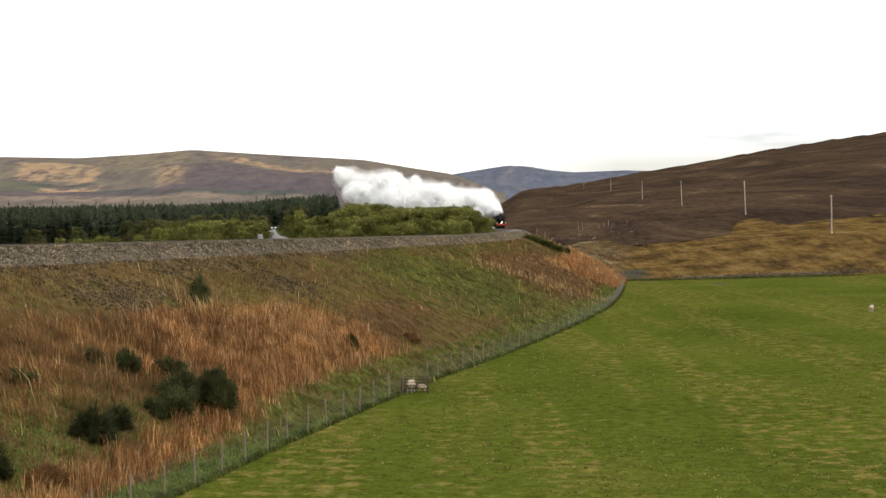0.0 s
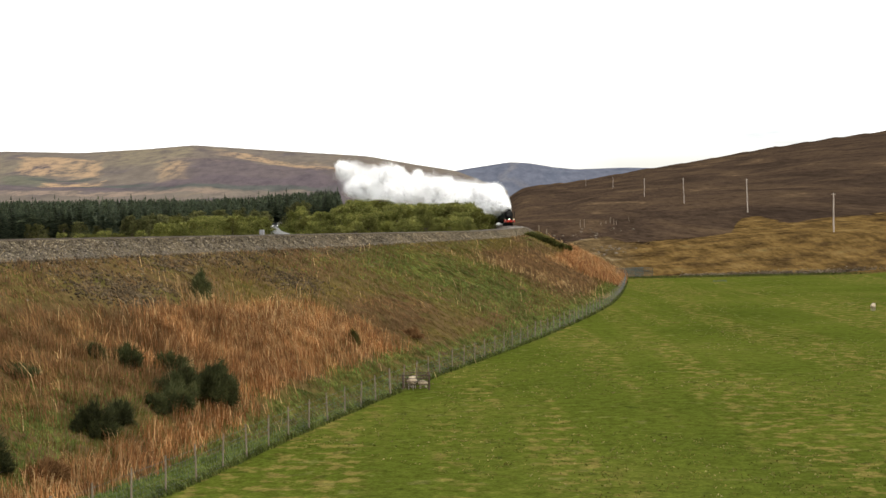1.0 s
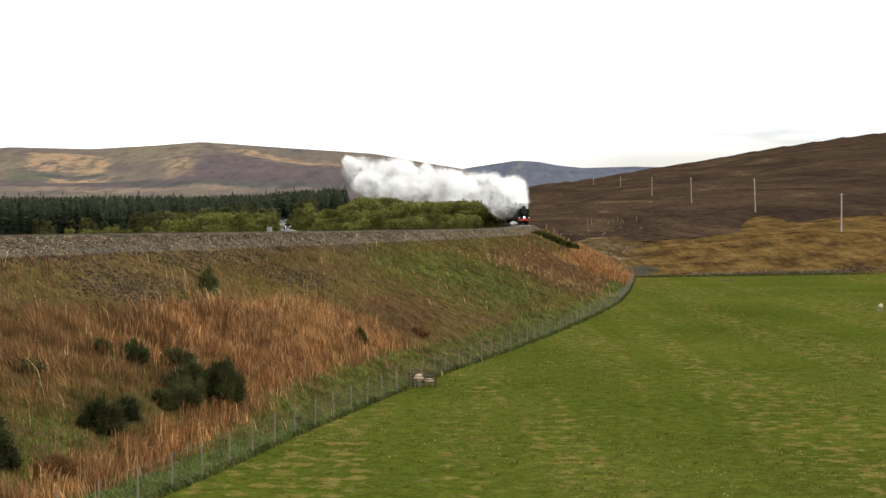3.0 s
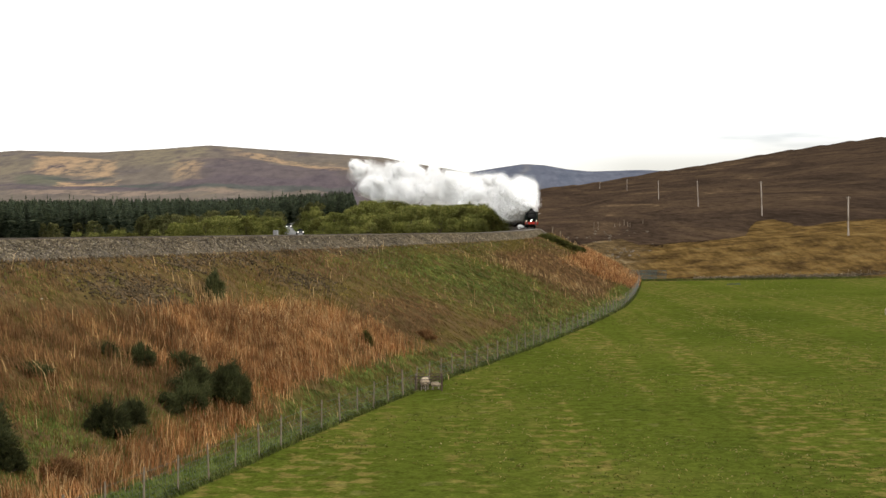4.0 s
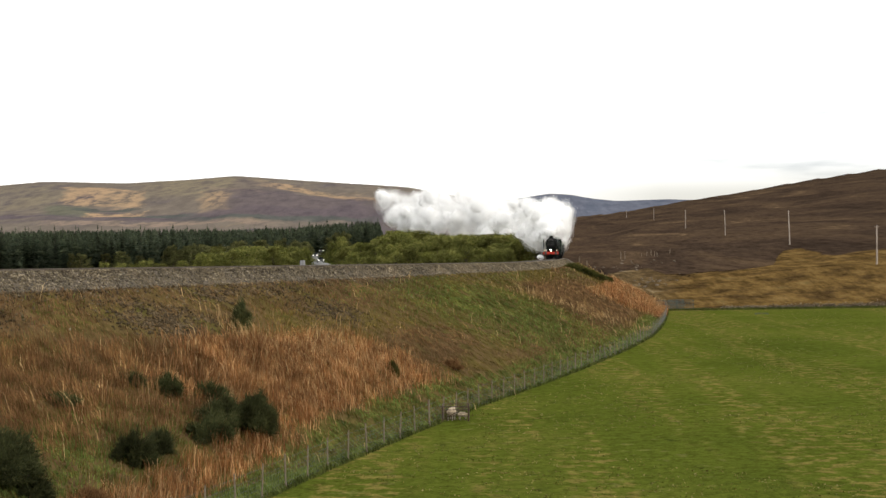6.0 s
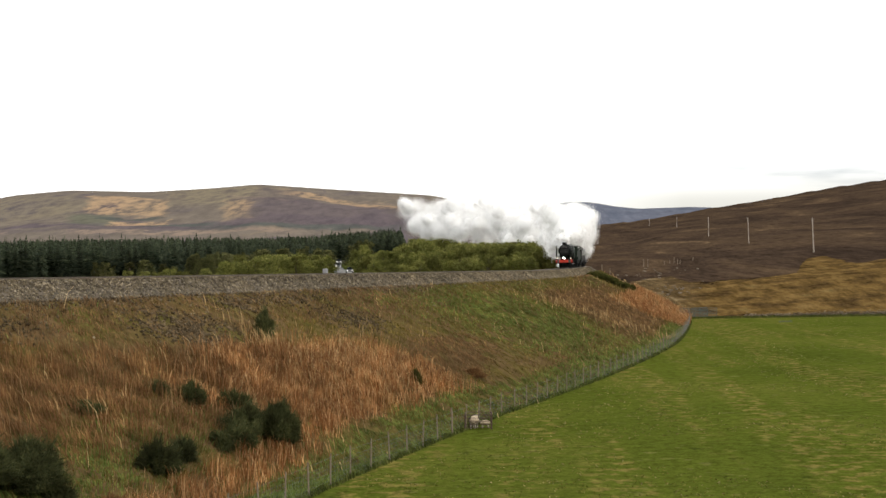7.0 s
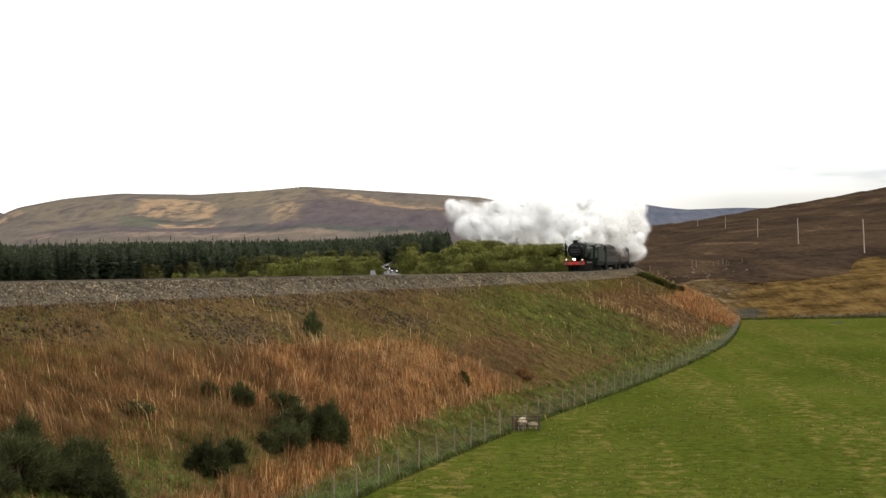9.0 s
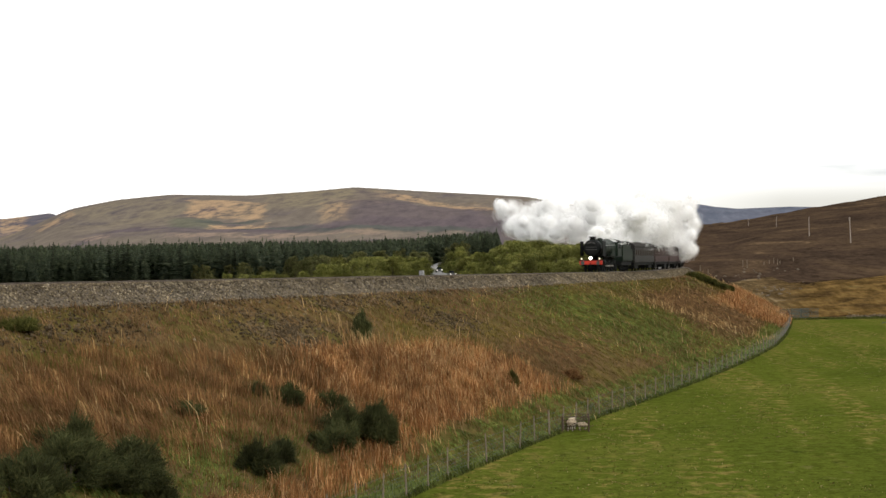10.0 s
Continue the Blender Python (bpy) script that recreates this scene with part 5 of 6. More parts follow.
def make_rocks():
    rng = np.random.default_rng(17)
    spots = [(az, d) for az, d in zip(rng.normal(6.5, 0.55, 46), rng.normal(292, 6, 46))] + [(az, d) for az, d in zip(rng.normal(5.6, 0.8, 30), rng.normal(375, 22, 30))]
    for k in range(3):
        bm = bmesh.new()
        bmesh.ops.create_icosphere(bm, subdivisions=2, radius=0.5)
        for v in bm.verts:
            v.co = v.co * (0.8 + 0.5 * noise.noise(v.co * 2.0 + Vector((k * 5, 0, 0))))
            v.co.z *= 0.6
        proto = part("boulder", bm, M_PEAT_STONE)
        tagged(proto, "grey boulder in the boggy ground", "boulder", "boulders of the bog")
        for i, (az, d) in enumerate(spots[k::3]):
            x, y = spot(az, d)
            m = pose(x, y, land_at(x, y) + 0.05, 0, 0, rng.uniform(0, 360)) @ Matrix.Scale(float(rng.uniform(0.3, 1.0) ** 1.4), 4)
            if i == 0:
                proto.matrix_basis = m
            else:
                ob = copy_thing(proto, m)
                ob.matrix_basis = m


make_rocks()


# ------------------------------------------------------------- train
M_BLACK = surface("locomotive_black", [(0.3, (0.006, 0.007, 0.007)), (0.7, (0.013, 0.014, 0.014))], 1.5, rough=0.7, bump=0.05, spec=0.08)
M_LOCO_GREEN = surface("locomotive_green", [(0.3, (0.009, 0.016, 0.011)), (0.7, (0.015, 0.025, 0.017))], 1.2, rough=0.5, bump=0.05, spec=0.15)
M_RED = surface("buffer_beam_red", [(0.3, (0.44, 0.028, 0.014)), (0.7, (0.55, 0.04, 0.02))], 2.0, rough=0.45, bump=0.05)
M_STEEL = surface("bright_steel", [(0.3, (0.42, 0.42, 0.41)), (0.7, (0.6, 0.6, 0.58))], 3.0, rough=0.35, metal=0.9, bump=0.03)
M_DULL = surface("oily_steel", [(0.3, (0.05, 0.048, 0.045)), (0.7, (0.10, 0.095, 0.09))], 3.0, rough=0.55, metal=0.4, bump=0.03)
M_MAROON = surface("coach_maroon", [(0.3, (0.034, 0.017, 0.015)), (0.7, (0.052, 0.026, 0.022))], 0.8, rough=0.5, spec=0.2, bump=0.04)
M_DARK_COACH = surface("dark_coach_paint", [(0.3, (0.015, 0.016, 0.014)), (0.7, (0.024, 0.025, 0.022))], 0.8, rough=0.5, spec=0.2)
M_ROOF = surface("coach_roof", [(0.3, (0.022, 0.020, 0.020)), (0.7, (0.045, 0.042, 0.040))], 0.9, rough=0.85, spec=0.1)
M_COAL = surface("coal", [(0.3, (0.008, 0.008, 0.008)), (0.7, (0.03, 0.03, 0.03))], 3.0, rough=0.7, bump=1.0, bump_dist=0.15)
M_GLASS = surface("dark_window_glass", [(0.3, (0.02, 0.022, 0.024)), (0.7, (0.035, 0.038, 0.04))], 0.7, rough=0.08, bump=0, spec=0.7)
M_LAMP = glow("headlamp_glass", (1.0, 0.96, 0.86), 9.0)
M_LAMP_DIM = glow("marker_lamp_glass", (1.0, 0.85, 0.62), 0.75)


def wheel_mesh(name, r, width, spokes):
    bm = bmesh.new()
    for sx in (-0.75, 0.75):
        x0, x1 = sx - width / 2, sx + width / 2
        ring = 28
        for a, b in ((r, r * 0.87),):
            vs = []
            for i in range(ring):
                t = 2 * math.pi * i / ring
                vs.append([bm.verts.new((x, q * math.cos(t), q * math.sin(t))) for x, q in ((x0, a), (x1, a), (x1, b), (x0, b))])
            for i in range(ring):
                for k in range(4):
                    bm.faces.new((vs[i][k], vs[i][(k + 1) % 4], vs[(i + 1) % ring][(k + 1) % 4], vs[(i + 1) % ring][k]))
        for i in range(spokes):
            t = 2 * math.pi * i / spokes
            rod(bm, (sx, 0.1 * r * math.cos(t), 0.1 * r * math.sin(t)), (sx, 0.9 * r * math.cos(t), 0.9 * r * math.sin(t)), 0.04 * r + 0.015, None, 5, False)
        rod(bm, (x0 - 0.03, 0, 0), (x1 + 0.03, 0, 0), 0.17 * r + 0.03, None, 12)
    rod(bm, (-0.75, 0, 0), (0.75, 0, 0), 0.08, None, 8)
    return bm


def make_buffer(thing, x, y, z, way):
    bm = bmesh.new()
    rod(bm, (x, y, z), (x, y + way * 0.35, z), 0.10, 0.085, 12)
    rod(bm, (x, y + way * 0.35, z), (x, y + way * 0.43, z), 0.22, 0.21, 16)
    part("buffer", bm, M_DULL, thing, "dull steel buffer")


def make_locomotive():
    """A large express steam locomotive: -y is its front, rails at z = 0."""
    lo = tagged(new("steam_locomotive"), "dark green express steam locomotive with red buffer beam, in steam", "locomotive")
    bm = bmesh.new()
    box(bm, -0.55, -6.1, 0.95, 0.55, 6.3, 1.35, 0.02)
    part("frame", bm, M_BLACK, lo)
    bm = bmesh.new()
    rod(bm, (0, -5.75, 2.72), (0, -3.9, 2.72), 0.93, 0.93, 32)
    rod(bm, (0, -5.86, 2.72), (0, -5.75, 2.72), 0.80, 0.93, 32)
    smokebox = part("smokebox", bm, M_BLACK, lo, "matt black smokebox", True)
    bm = bmesh.new()
    rod(bm, (0, -5.93, 2.72), (0, -5.84, 2.72), 0.55, 0.72, 28)
    part("smokebox_door", bm, M_BLACK, smokebox)
    bm = bmesh.new()
    box(bm, -0.62, -5.95, 2.80, 0.62, -5.91, 2.86, 0.01)
    box(bm, -0.62, -5.95, 2.52, 0.62, -5.91, 2.58, 0.01)
    part("hinge_strap", bm, M_DULL, smokebox)
    bm = bmesh.new()
    for a in np.linspace(-0.6, 0.6, 7):
        r = Matrix.Translation((0, -5.98, 2.72)) @ Matrix.Rotation(float(a), 4, "Y") @ Matrix.Translation((0, 0, 0.66)) @ Matrix.Diagonal((0.16, 0.03, 0.17, 1))
        bmesh.ops.create_cube(bm, size=1.0, matrix=r)
    part("headboard", bm, M_DULL, smokebox, "dull curved headboard")
    bm = bmesh.new()
    rod(bm, (0, -3.9, 2.72), (0, 1.2, 2.80), 0.94, 1.0, 32)
    boiler = part("boiler", bm, M_LOCO_GREEN, lo, "glossy dark green boiler", True)
    for y in (-3.6, -2.2, -0.8, 0.7):
        bm = bmesh.new()
        rod(bm, (0, y - 0.04, 2.76), (0, y + 0.04, 2.76), 1.0, 1.0, 32)
        part("boiler_band", bm, M_BLACK, boiler)
    bm = bmesh.new()
    rod(bm, (0, 1.2, 2.78), (0, 3.4, 2.72), 1.02, 1.1, 32)
    box(bm, -1.05, 1.2, 1.6, 1.05, 3.4, 2.7, 0.1)
    part("firebox", bm, M_LOCO_GREEN, lo)
    bm = bmesh.new()
    rod(bm, (0, -5.0, 3.5), (0, -5.0, 3.68), 0.46, 0.34, 20)
    rod(bm, (0, -5.0, 3.68), (0, -5.0, 3.98), 0.33, 0.35, 20)
    rod(bm, (0, -5.0, 3.95), (0, -5.0, 4.03), 0.40, 0.38, 20)
    part("chimney", bm, M_BLACK, lo, "black chimney", True)
    bm = bmesh.new()
    rod(bm, (0, -0.8, 3.5), (0, -0.8, 3.78), 0.42, 0.36, 20)
    rod(bm, (0, -0.8, 3.78), (0, -0.8, 3.92), 0.36, 0.16, 20)
    part("dome", bm, M_LOCO_GREEN, lo, "rounded steam dome", True)
    for x in (-0.25, 0.25):
        bm = bmesh.new()
        rod(bm, (x, 1.6, 3.7), (x, 1.6, 3.98), 0.07, 0.06, 10)
        part("safety_valve", bm, M_STEEL, lo)
    bm = bmesh.new()
    rod(bm, (-1.02, -3.0, 3.02), (-1.02, 3.2, 3.12), 0.03, None, 6)
    part("handrail", bm, M_STEEL, lo)
    bm = bmesh.new()
    rod(bm, (1.02, -3.0, 3.02), (1.02, 3.2, 3.12), 0.03, None, 6)
    part("handrail", bm, M_STEEL, lo)
    for sx in (-1, 1):
        bm = bmesh.new()
        x0, x1 = sorted((sx * 0.75, sx * 1.34))
        box(bm, x0, -4.9, 1.72, x1, 6.2, 1.80, 0.01)
        box(bm, x0, -6.1, 1.30, x1, -5.3, 1.38, 0.01)
        part("running_plate", bm, M_BLACK, lo)
        bm = bmesh.new()
        x0, x1 = sorted((sx * 1.26, sx * 1.30))
        box(bm, x0, -5.75, 1.85, x1, -4.0, 3.5, 0.015)
        part("smoke_deflector", bm, M_BLACK, lo, "upright smoke deflector plate")
        bm = bmesh.new()
        rod(bm, (sx * 1.05, -5.35, 1.05), (sx * 1.05, -4.3, 1.05), 0.36, 0.36, 18)
        part("cylinder", bm, M_BLACK, lo)
        bm = bmesh.new()
        x0, x1 = sorted((sx * 0.7, sx * 1.27))
        box(bm, x0, -0.5, 1.8, x1, 1.1, 2.05, 0.1)
        part("splasher", bm, M_LOCO_GREEN, lo)
        bm = bmesh.new()
        x0, x1 = sorted((sx * 1.26, sx * 1.32))
        box(bm, x0, 3.4, 1.75, x1, 5.9, 2.75, 0.02)
        box(bm, x0, 3.4, 2.75, x1, 3.75, 3.5, 0.02)
        box(bm, x0, 4.75, 2.75, x1, 4.9, 3.5, 0.02)
        part("cab_side", bm, M_LOCO_GREEN, lo)
        make_buffer(lo, sx * 0.87, -6.2, 1.06, -1)
        bm = bmesh.new()
        rod(bm, (sx * 1.02, -6.32, 1.52), (sx * 1.02, -6.12, 1.52), 0.11, 0.11, 12)
        box(bm, sx * 1.02 - 0.1, -6.3, 1.30, sx * 1.02 + 0.1, -6.14, 1.45, 0.02)
        lamp = part("lamp", bm, M_BLACK, lo)
        bm = bmesh.new()
        rod(bm, (sx * 1.02, -6.36, 1.52), (sx * 1.02, -6.325, 1.52), 0.10, 0.09, 12)
        part("lens", bm, M_LAMP_DIM, lamp, "lit marker lamp glass")
    bm = bmesh.new()
    rod(bm, (0, -6.32, 1.58), (0, -6.05, 1.58), 0.15, 0.15, 16)
    lamp = part("headlamp", bm, M_BLACK, lo)
    bm = bmesh.new()
    rod(bm, (0, -6.37, 1.58), (0, -6.325, 1.58), 0.15, 0.13, 16)
    part("lens", bm, M_LAMP, lamp, "bright white headlamp glass")
    bm = bmesh.new()
    box(bm, -1.30, -6.2, 0.86, 1.30, -6.05, 1.30, 0.02)
    beam = part("buffer_beam", bm, M_RED, lo, "bright red buffer beam")
    bm = bmesh.new()
    rod(bm, (0, -6.45, 0.98), (0, -6.2, 1.05), 0.05, None, 8)
    box(bm, -0.06, -6.5, 0.55, 0.06, -6.4, 1.0, 0.02)
    part("coupling_hook", bm, M_BLACK, beam)
    bm = bmesh.new()
    box(bm, -1.28, 3.35, 1.75, 1.28, 3.45, 3.5, 0.02)
    part("cab_front", bm, M_LOCO_GREEN, lo)
    bm = bmesh.new()
    ring = [(1.38 * math.sin(a), 3.35 + 0.52 * math.cos(a)) for a in np.linspace(-1.5, 1.5, 13)]
    f = [bm.verts.new((x, 3.3, z)) for x, z in ring] + [bm.verts.new((x, 6.0, z)) for x, z in ring]
    for i in range(12):
        bm.faces.new((f[i], f[i + 1], f[i + 14], f[i + 13]))
    bmesh.ops.solidify(bm, geom=bm.faces[:], thickness=0.05)
    part("cab_roof", bm, M_BLACK, lo)
    wheels = []
    proto = wheel_mesh("driving_wheel", 1.016, 0.14, 16)
    first = part("driving_wheelset", proto, M_BLACK, lo, "large spoked driving wheels")
    for i, y in enumerate((-2.0, 0.2, 2.4)):
        w = first if i == 0 else piece("driving_wheelset", first.data, lo, "large spoked driving wheels")
        wheels.append((w, y, 1.016))
    small = wheel_mesh("bogie_wheel", 0.48, 0.13, 9)
    firsts = part("bogie_wheelset", small, M_BLACK, lo)
    for i, y in enumerate((-5.5, -3.6, 4.9)):
        w = firsts if i == 0 else piece("bogie_wheelset", firsts.data, lo)
        wheels.append((w, y, 0.48))
    rods = []
    for sx, ph in ((-1, 0.0), (1, 90.0)):
        bm = bmesh.new()
        box(bm, sx * 0.90 - 0.03, -2.15, -0.07, sx * 0.90 + 0.03, 2.55, 0.07, 0.01)
        rods.append((part("coupling_rod", bm, M_STEEL, lo, "polished steel coupling rod"), ph))
        bm = bmesh.new()
        rod(bm, (sx * 1.0, -4.3, 1.05), (sx * 1.0, -2.6, 1.05), 0.05, None, 8)
        part("piston_rod", bm, M_STEEL, lo)
    return lo, wheels, rods


def make_tender():
    te = tagged(new("tender"), "dark green coal tender behind the locomotive", "tender")
    bm = bmesh.new()
    box(bm, -1.28, -3.7, 1.25, 1.28, 3.7, 2.75, 0.08)
    part("tank", bm, M_LOCO_GREEN, te)
    for sx in (-1, 1):
        bm = bmesh.new()
        x0, x1 = sorted((sx * 1.18, sx * 1.26))
        box(bm, x0, -3.6, 2.7, x1, 2.4, 3.25, 0.02)
        part("coping", bm, M_LOCO_GREEN, te)
    bm = bmesh.new()
    bmesh.ops.create_icosphere(bm, subdivisions=3, radius=1.0)
    for v in bm.verts:
        n = noise.noise(v.co * 4.0)
        v.co = Vector((v.co.x * 1.1, v.co.y * 2.9 - 0.5, 2.75 + v.co.z * (0.65 + 0.15 * n)))
    part("coal_load", bm, M_COAL, te, "heaped black coal")
    bm = bmesh.new()
    box(bm, -1.1, -3.7, 0.75, 1.1, 3.7, 1.22, 0.03)
    part("frame", bm, M_BLACK, te)
    wheels, first = [], None
    for y in (-2.6, -0.9, 0.9, 2.6):
        if first is None:
            first = w = part("wheelset", wheel_mesh("tender_wheel", 0.63, 0.13, 11), M_BLACK, te)
        else:
            w = piece("wheelset", first.data, te)
        wheels.append((w, y, 0.63))
    return te, wheels


def make_coach(paint, label):
    co = tagged(new("railway_coach"), label, "coach", "coaches of the train")
    L = 9.6
    bm = bmesh.new()
    box(bm, -1.36, -L, 1.15, 1.36, L, 3.05, 0.1)
    part("body", bm, paint, co)
    bm = bmesh.new()
    ring = [(1.40 * math.sin(a), 2.98 + 0.86 * math.cos(a)) for a in np.linspace(-1.5, 1.5, 17)]
    f = [bm.verts.new((x, -L - 0.02, z)) for x, z in ring] + [bm.verts.new((x, L + 0.02, z)) for x, z in ring]
    for i in range(16):
        bm.faces.new((f[i], f[i + 1], f[i + 18], f[i + 17]))
    bm.faces.new(f[:17])
    bm.faces.new(f[17:][::-1])
    part("roof", bm, M_ROOF, co)
    bm = bmesh.new()
    box(bm, -0.006, -0.55, 2.02, 0.006, 0.55, 2.78, 0.0)
    first = None
    for sx in (-1, 1):
        for y in np.linspace(-8.2, 8.2, 9):
            if first is None:
                first = w = part("window", bm, M_GLASS, co)
            else:
                w = piece("window", first.data, co)
            w.matrix_basis = pose(sx * 1.366, float(y), 0)
    bm = bmesh.new()
    box(bm, -1.2, -L + 0.3, 0.8, 1.2, L - 0.3, 1.13, 0.02)
    part("underframe", bm, M_BLACK, co)
    for yb in (-6.7, 6.7):
        bm = bmesh.new()
        box(bm, -1.1, yb - 1.7, 0.35, 1.1, yb + 1.7, 0.75, 0.05)
        part("bogie", bm, M_BLACK, co)
    wheels, fw = [], None
    for y in (-8.0, -5.4, 5.4, 8.0):
        if fw is None:
            fw = w = part("wheelset", wheel_mesh("coach_wheel", 0.46, 0.13, 0), M_BLACK, co)
        else:
            w = piece("wheelset", fw.data, co)
        w.matrix_basis = pose(0, y, 0.46)
    bm = bmesh.new()
    box(bm, -0.45, -L - 0.35, 1.2, 0.45, -L + 0.02, 3.2, 0.05)
    part("gangway", bm, M_BLACK, co)
    return co


LOCO, LOCO_WHEELS, LOCO_RODS = make_locomotive()
TENDER, TENDER_WHEELS = make_tender()
COACHES = [make_coach(M_DARK_COACH, "dark green-black support coach behind the tender"), make_coach(M_MAROON, "maroon passenger coach with a dark curved roof")]
for _ in range(5):
    COACHES.append(copy_thing(COACHES[1], Matrix()))


# ------------------------------------------------------------- steam
def steam_material(name):
    """Fine droplets: they scatter light as much through as back."""
    m = bpy.data.materials.new(name)
    m.use_nodes = True
    nt = m.node_tree
    nt.nodes.clear()
    out = nt.nodes.new("ShaderNodeOutputMaterial")
    d = nt.nodes.new("ShaderNodeBsdfDiffuse")
    d.inputs[0].default_value = (0.99, 0.99, 0.99, 1)
    t = nt.nodes.new("ShaderNodeBsdfTranslucent")
    t.inputs[0].default_value = (0.99, 0.99, 0.99, 1)
    mx = nt.nodes.new("ShaderNodeMixShader")
    mx.inputs[0].default_value = 0.36
    nt.links.new(d.outputs[0], mx.inputs[1])
    nt.links.new(t.outputs[0], mx.inputs[2])
    nt.links.new(mx.outputs[0], out.inputs[0])
    return m


M_STEAM = steam_material("white_steam")


def puff_mesh(seed, core, flakes):
    """One rigid puff: a lumpy heart wrapped in fine drifting flecks that thin out at its edge."""
    rng = np.random.default_rng(900 + seed)
    off = Vector((seed * 3.7, seed * 1.3, seed * 7.1))

    def reach(p):
        return 0.86 + noise.noise(p * 1.3 + off) * 0.28 + noise.noise(p * 2.6 + off) * 0.16 + noise.noise(p * 6.0 + off) * 0.05
    vs, fs = [], []
    if core:
        bm = bmesh.new()
        bmesh.ops.create_icosphere(bm, subdivisions=2, radius=1.0)
        vs = [tuple(v.co.normalized() * reach(v.co.normalized()) * 0.74) for v in bm.verts]
        fs = [[v.index for v in f.verts] for f in bm.faces]
        bm.free()
    d = rng.normal(size=(flakes, 3))
    d /= np.linalg.norm(d, axis=1)[:, None]
    r = np.array([reach(Vector(q)) for q in d])
    tail = np.clip(np.abs(rng.normal(size=flakes)), 0, 2.2) if core else rng.random(flakes) ** 0.6 * 2.0
    r *= 0.80 + 0.20 * tail if core else tail * 0.56
    c = d * r[:, None]
    # flecks lie as scales do, leaning skywards
    face = d * 0.7 + rng.normal(size=(flakes, 3)) * 0.4 + [0, 0, 0.6]
    face /= np.linalg.norm(face, axis=1)[:, None]
    e1 = np.cross(face, rng.normal(size=(flakes, 3)))
    e1 /= np.linalg.norm(e1, axis=1)[:, None]
    e2 = np.cross(face, e1)
    k = rng.uniform(0.014, 0.042, (flakes, 1)) * (1.15 - 0.36 * tail[:, None])
    tri = np.stack([c + e1 * k, c - e1 * k * 0.6 + e2 * k, c - e1 * k * 0.6 - e2 * k], 1)
    base = len(vs)
    v = np.concatenate([np.array(vs).reshape(-1, 3), tri.reshape(-1, 3)])
    f = np.concatenate([np.array(fs, dtype=int).reshape(-1, 3), base + np.arange(3 * flakes).reshape(-1, 3)])
    return mesh_of("puff", v, f, M_STEAM, True)


SPEED, START = 21.4, -36.0


def front_at(t):
    return START + SPEED * t


def make_steam():
    """A plume of rigid puffs: each rides in the jet behind the chimney until the train has drawn ahead of its place, then hangs there."""
    rng = np.random.default_rng(14)
    steam = tagged(new("steam_plume"), "thick white exhaust steam hanging over the train", "steam")
    dense = [puff_mesh(i, True, 4600) for i in range(5)]
    thin = [puff_mesh(i + 9, False, 3200) for i in range(4)]
    puffs = []
    rest = np.concatenate([np.linspace(-326, -50, 190), np.linspace(-48, 172, 210)])
    for k, e in enumerate(rest):
        e = e + rng.uniform(-2, 2)
        lag0 = 1.0 + 46 * rng.random() ** 1.5
        wisp = rng.random() < (0.7 if e < -150 else 0.55 if e < -30 else 0.4)
        me = (thin if wisp else dense)[int(rng.integers(4))]
        ob = new("puff", me)
        ob.parent = steam
        puffs.append((ob, e, lag0, rng.normal(size=2), rng.uniform(0, 360, 2), rng.uniform(0.75, 1.25), wisp))
    return puffs


PUFFS = make_steam()


def make_drain_steam():
    """Steam from the cylinder drains, low beside the locomotive while it pulls hard."""
    jet = tagged(new("drain_steam"), "low white steam from the cylinder drains", "steam")
    out = []
    for i, (y, x, z, r) in enumerate(((5.2, -1.7, 0.5, 0.5), (6.4, -2.0, 0.55, 0.7), (7.8, -2.3, 0.6, 0.85), (9.4, -2.4, 0.5, 0.8), (11.0, -2.3, 0.4, 0.7), (4.4, -1.5, 0.4, 0.4))):
        ob = new("puff", puff_mesh(30 + i, i % 2 == 0, 900))
        ob.parent = jet
        ob.scale = (r, r * 1.3, r * 0.7)
        out.append((ob, y, x, z))
    return out


DRAINS = make_drain_steam()


def puff_radius(lag):
    return 0.45 + 4.2 * (1 - math.exp(-lag / 28)) + 0.012 * min(lag, 330)


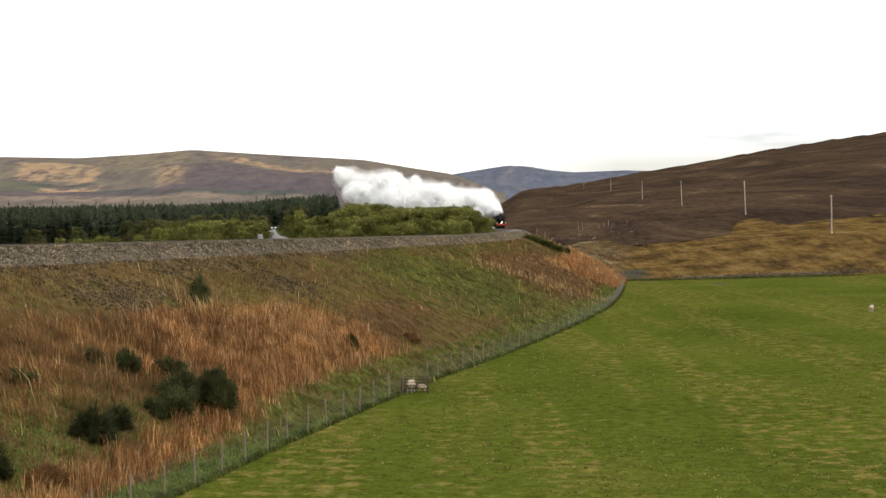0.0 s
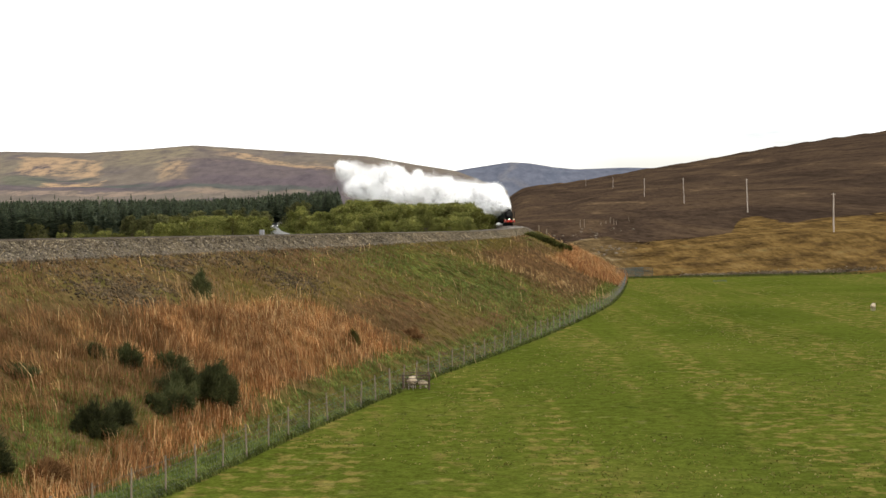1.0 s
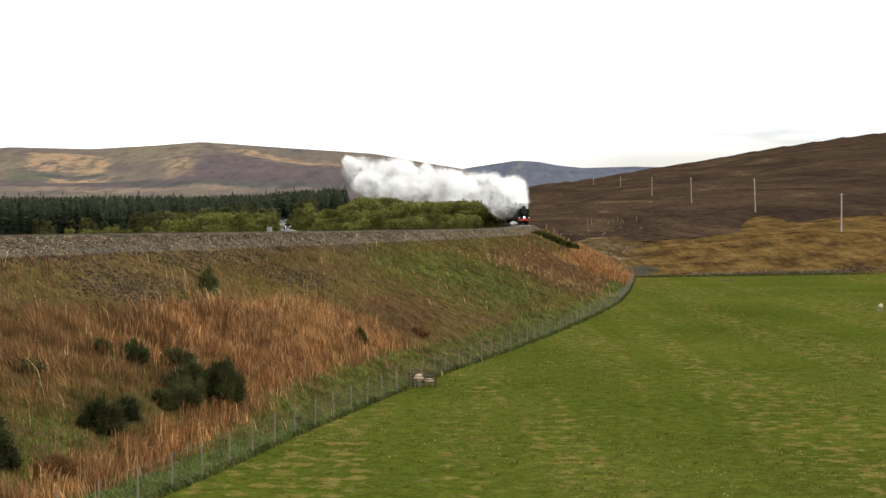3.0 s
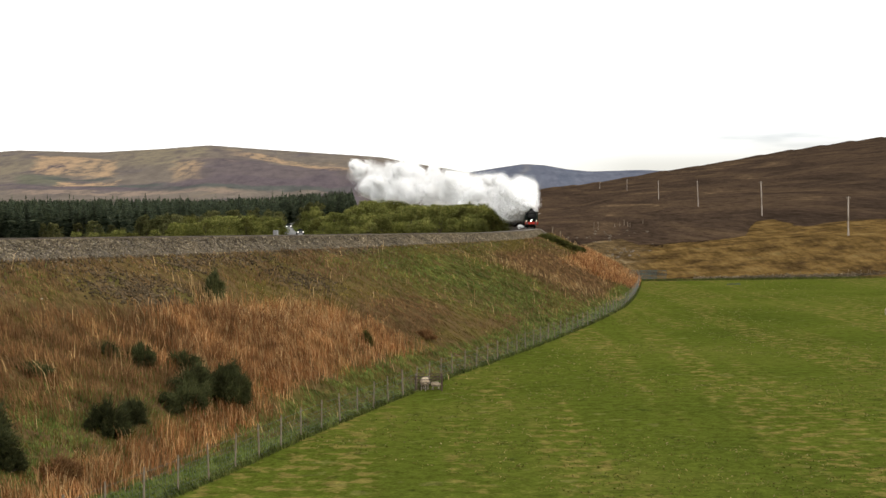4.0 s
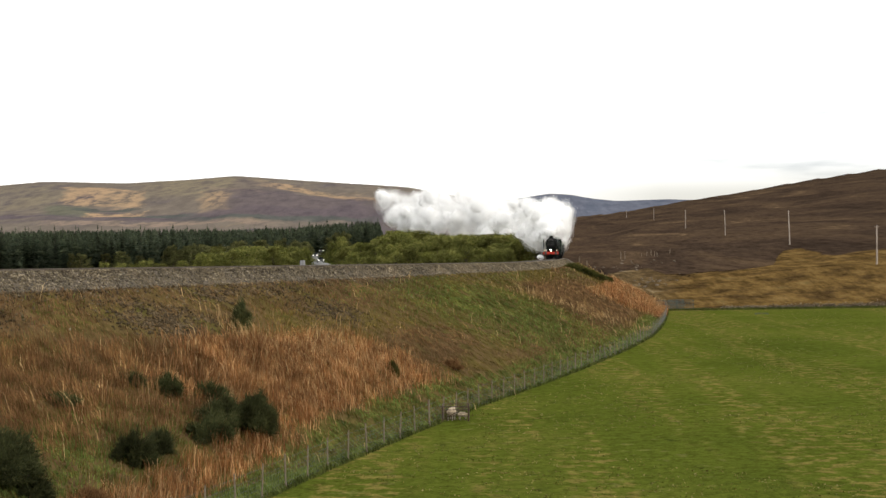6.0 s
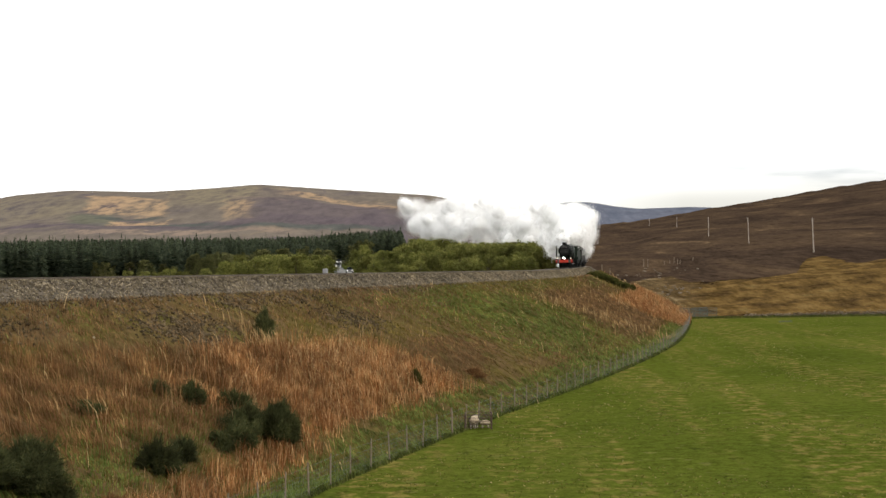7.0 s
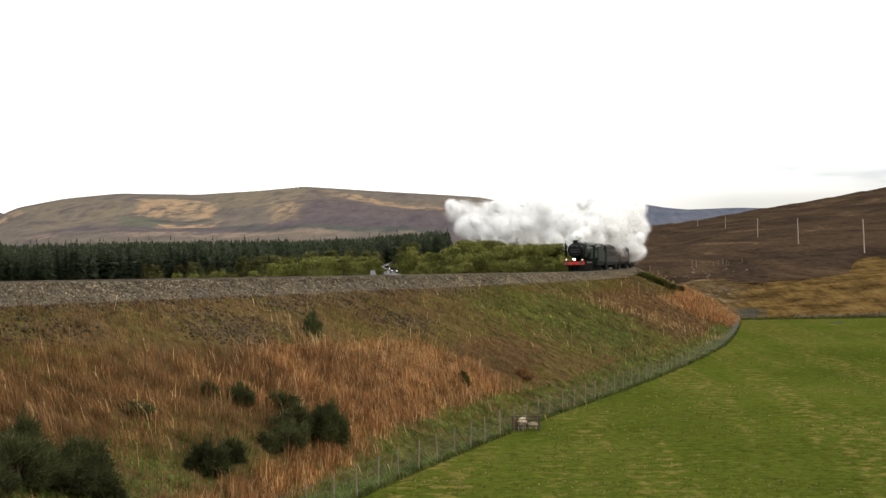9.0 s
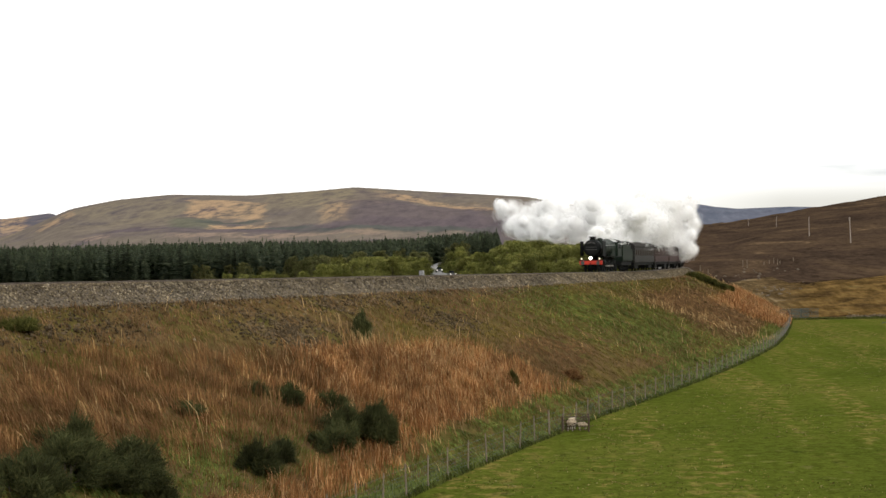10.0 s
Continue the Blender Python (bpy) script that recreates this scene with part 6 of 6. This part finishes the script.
# ------------------------------------------------------------- all that moves
def motions():
    times = [0.5 * i for i in range(21)]
    for thing, back in [(LOCO, 6.6), (TENDER, 17.3)] + [(c, 31.6 + 20.1 * i) for i, c in enumerate(COACHES)]:
        walk(thing, [(t, line_pose(front_at(t) - back)) for t in times])
    for car, t_bend in zip(CARS, (-0.4, 2.6, 5.1, 6.7)):
        walk(car, car_rows(t_bend))
    fine = [i / 15 for i in range(151)]
    for w, y, r in LOCO_WHEELS + TENDER_WHEELS:
        if r < 1:
            w.matrix_basis = pose(0, y, r)
            continue
        walk(w, [(t, pose(0, y, r, -math.degrees(SPEED * t / r))) for t in fine])
    for ob, ph in LOCO_RODS:
        walk(ob, [(t, pose(0, 0.33 * math.cos(radians(ph) - SPEED * t / 1.016), 1.016 + 0.33 * math.sin(radians(ph) - SPEED * t / 1.016))) for t in fine])
    for ob, y, x, z in DRAINS:
        walk(ob, [(t, line_pose(front_at(min(t, 6.4)) - y, x, z - 0.2)) for t in times])
    for ob, e, lag0, off, turn, size, wisp in PUFFS:
        lag_end = max(lag0, front_at(0) - 1.6 - e)
        r = puff_radius(lag0 if lag0 > lag_end - 1e-6 else min(lag_end, 40 + 0.3 * lag_end)) * 0.78 * size
        r = r * 0.98 if wisp else r
        ob.scale = (r, r, r * 0.92)
        rows = []
        for t in times:
            lag = max(lag0, front_at(t) - 1.6 - e)
            s = front_at(t) - 1.6 - lag
            spread = max(0.0, puff_radius(lag) - 0.5 * r) * 0.66
            up = 4.2 + 1.0 * (1 - math.exp(-lag / 20)) + 0.027 * min(lag, 330) + 0.036 * max(0.0, -150 - e)
            # where the line swings round, the wind presses the steam down over the field's side of the train
            lee = min(1.0, max(0.0, (s - 15.0) / 75.0)) * (1 - math.exp(-lag / 22))
            up -= 0.3 * lee
            x, y = line_xy(s, 1.9 * lee + 0.002 * min(lag, 300) - 2.4 * (1 - math.exp(-lag / 16)) + spread * float(np.clip(off[0], -1.6, 1.1)))
            rows.append((t, pose(float(x), float(y), float(rail_z(s)) + up + spread * float(np.clip(off[1], -1.4, 1.6)), turn[0], 0, turn[1] + 4 * t)))
        walk(ob, rows)


motions()
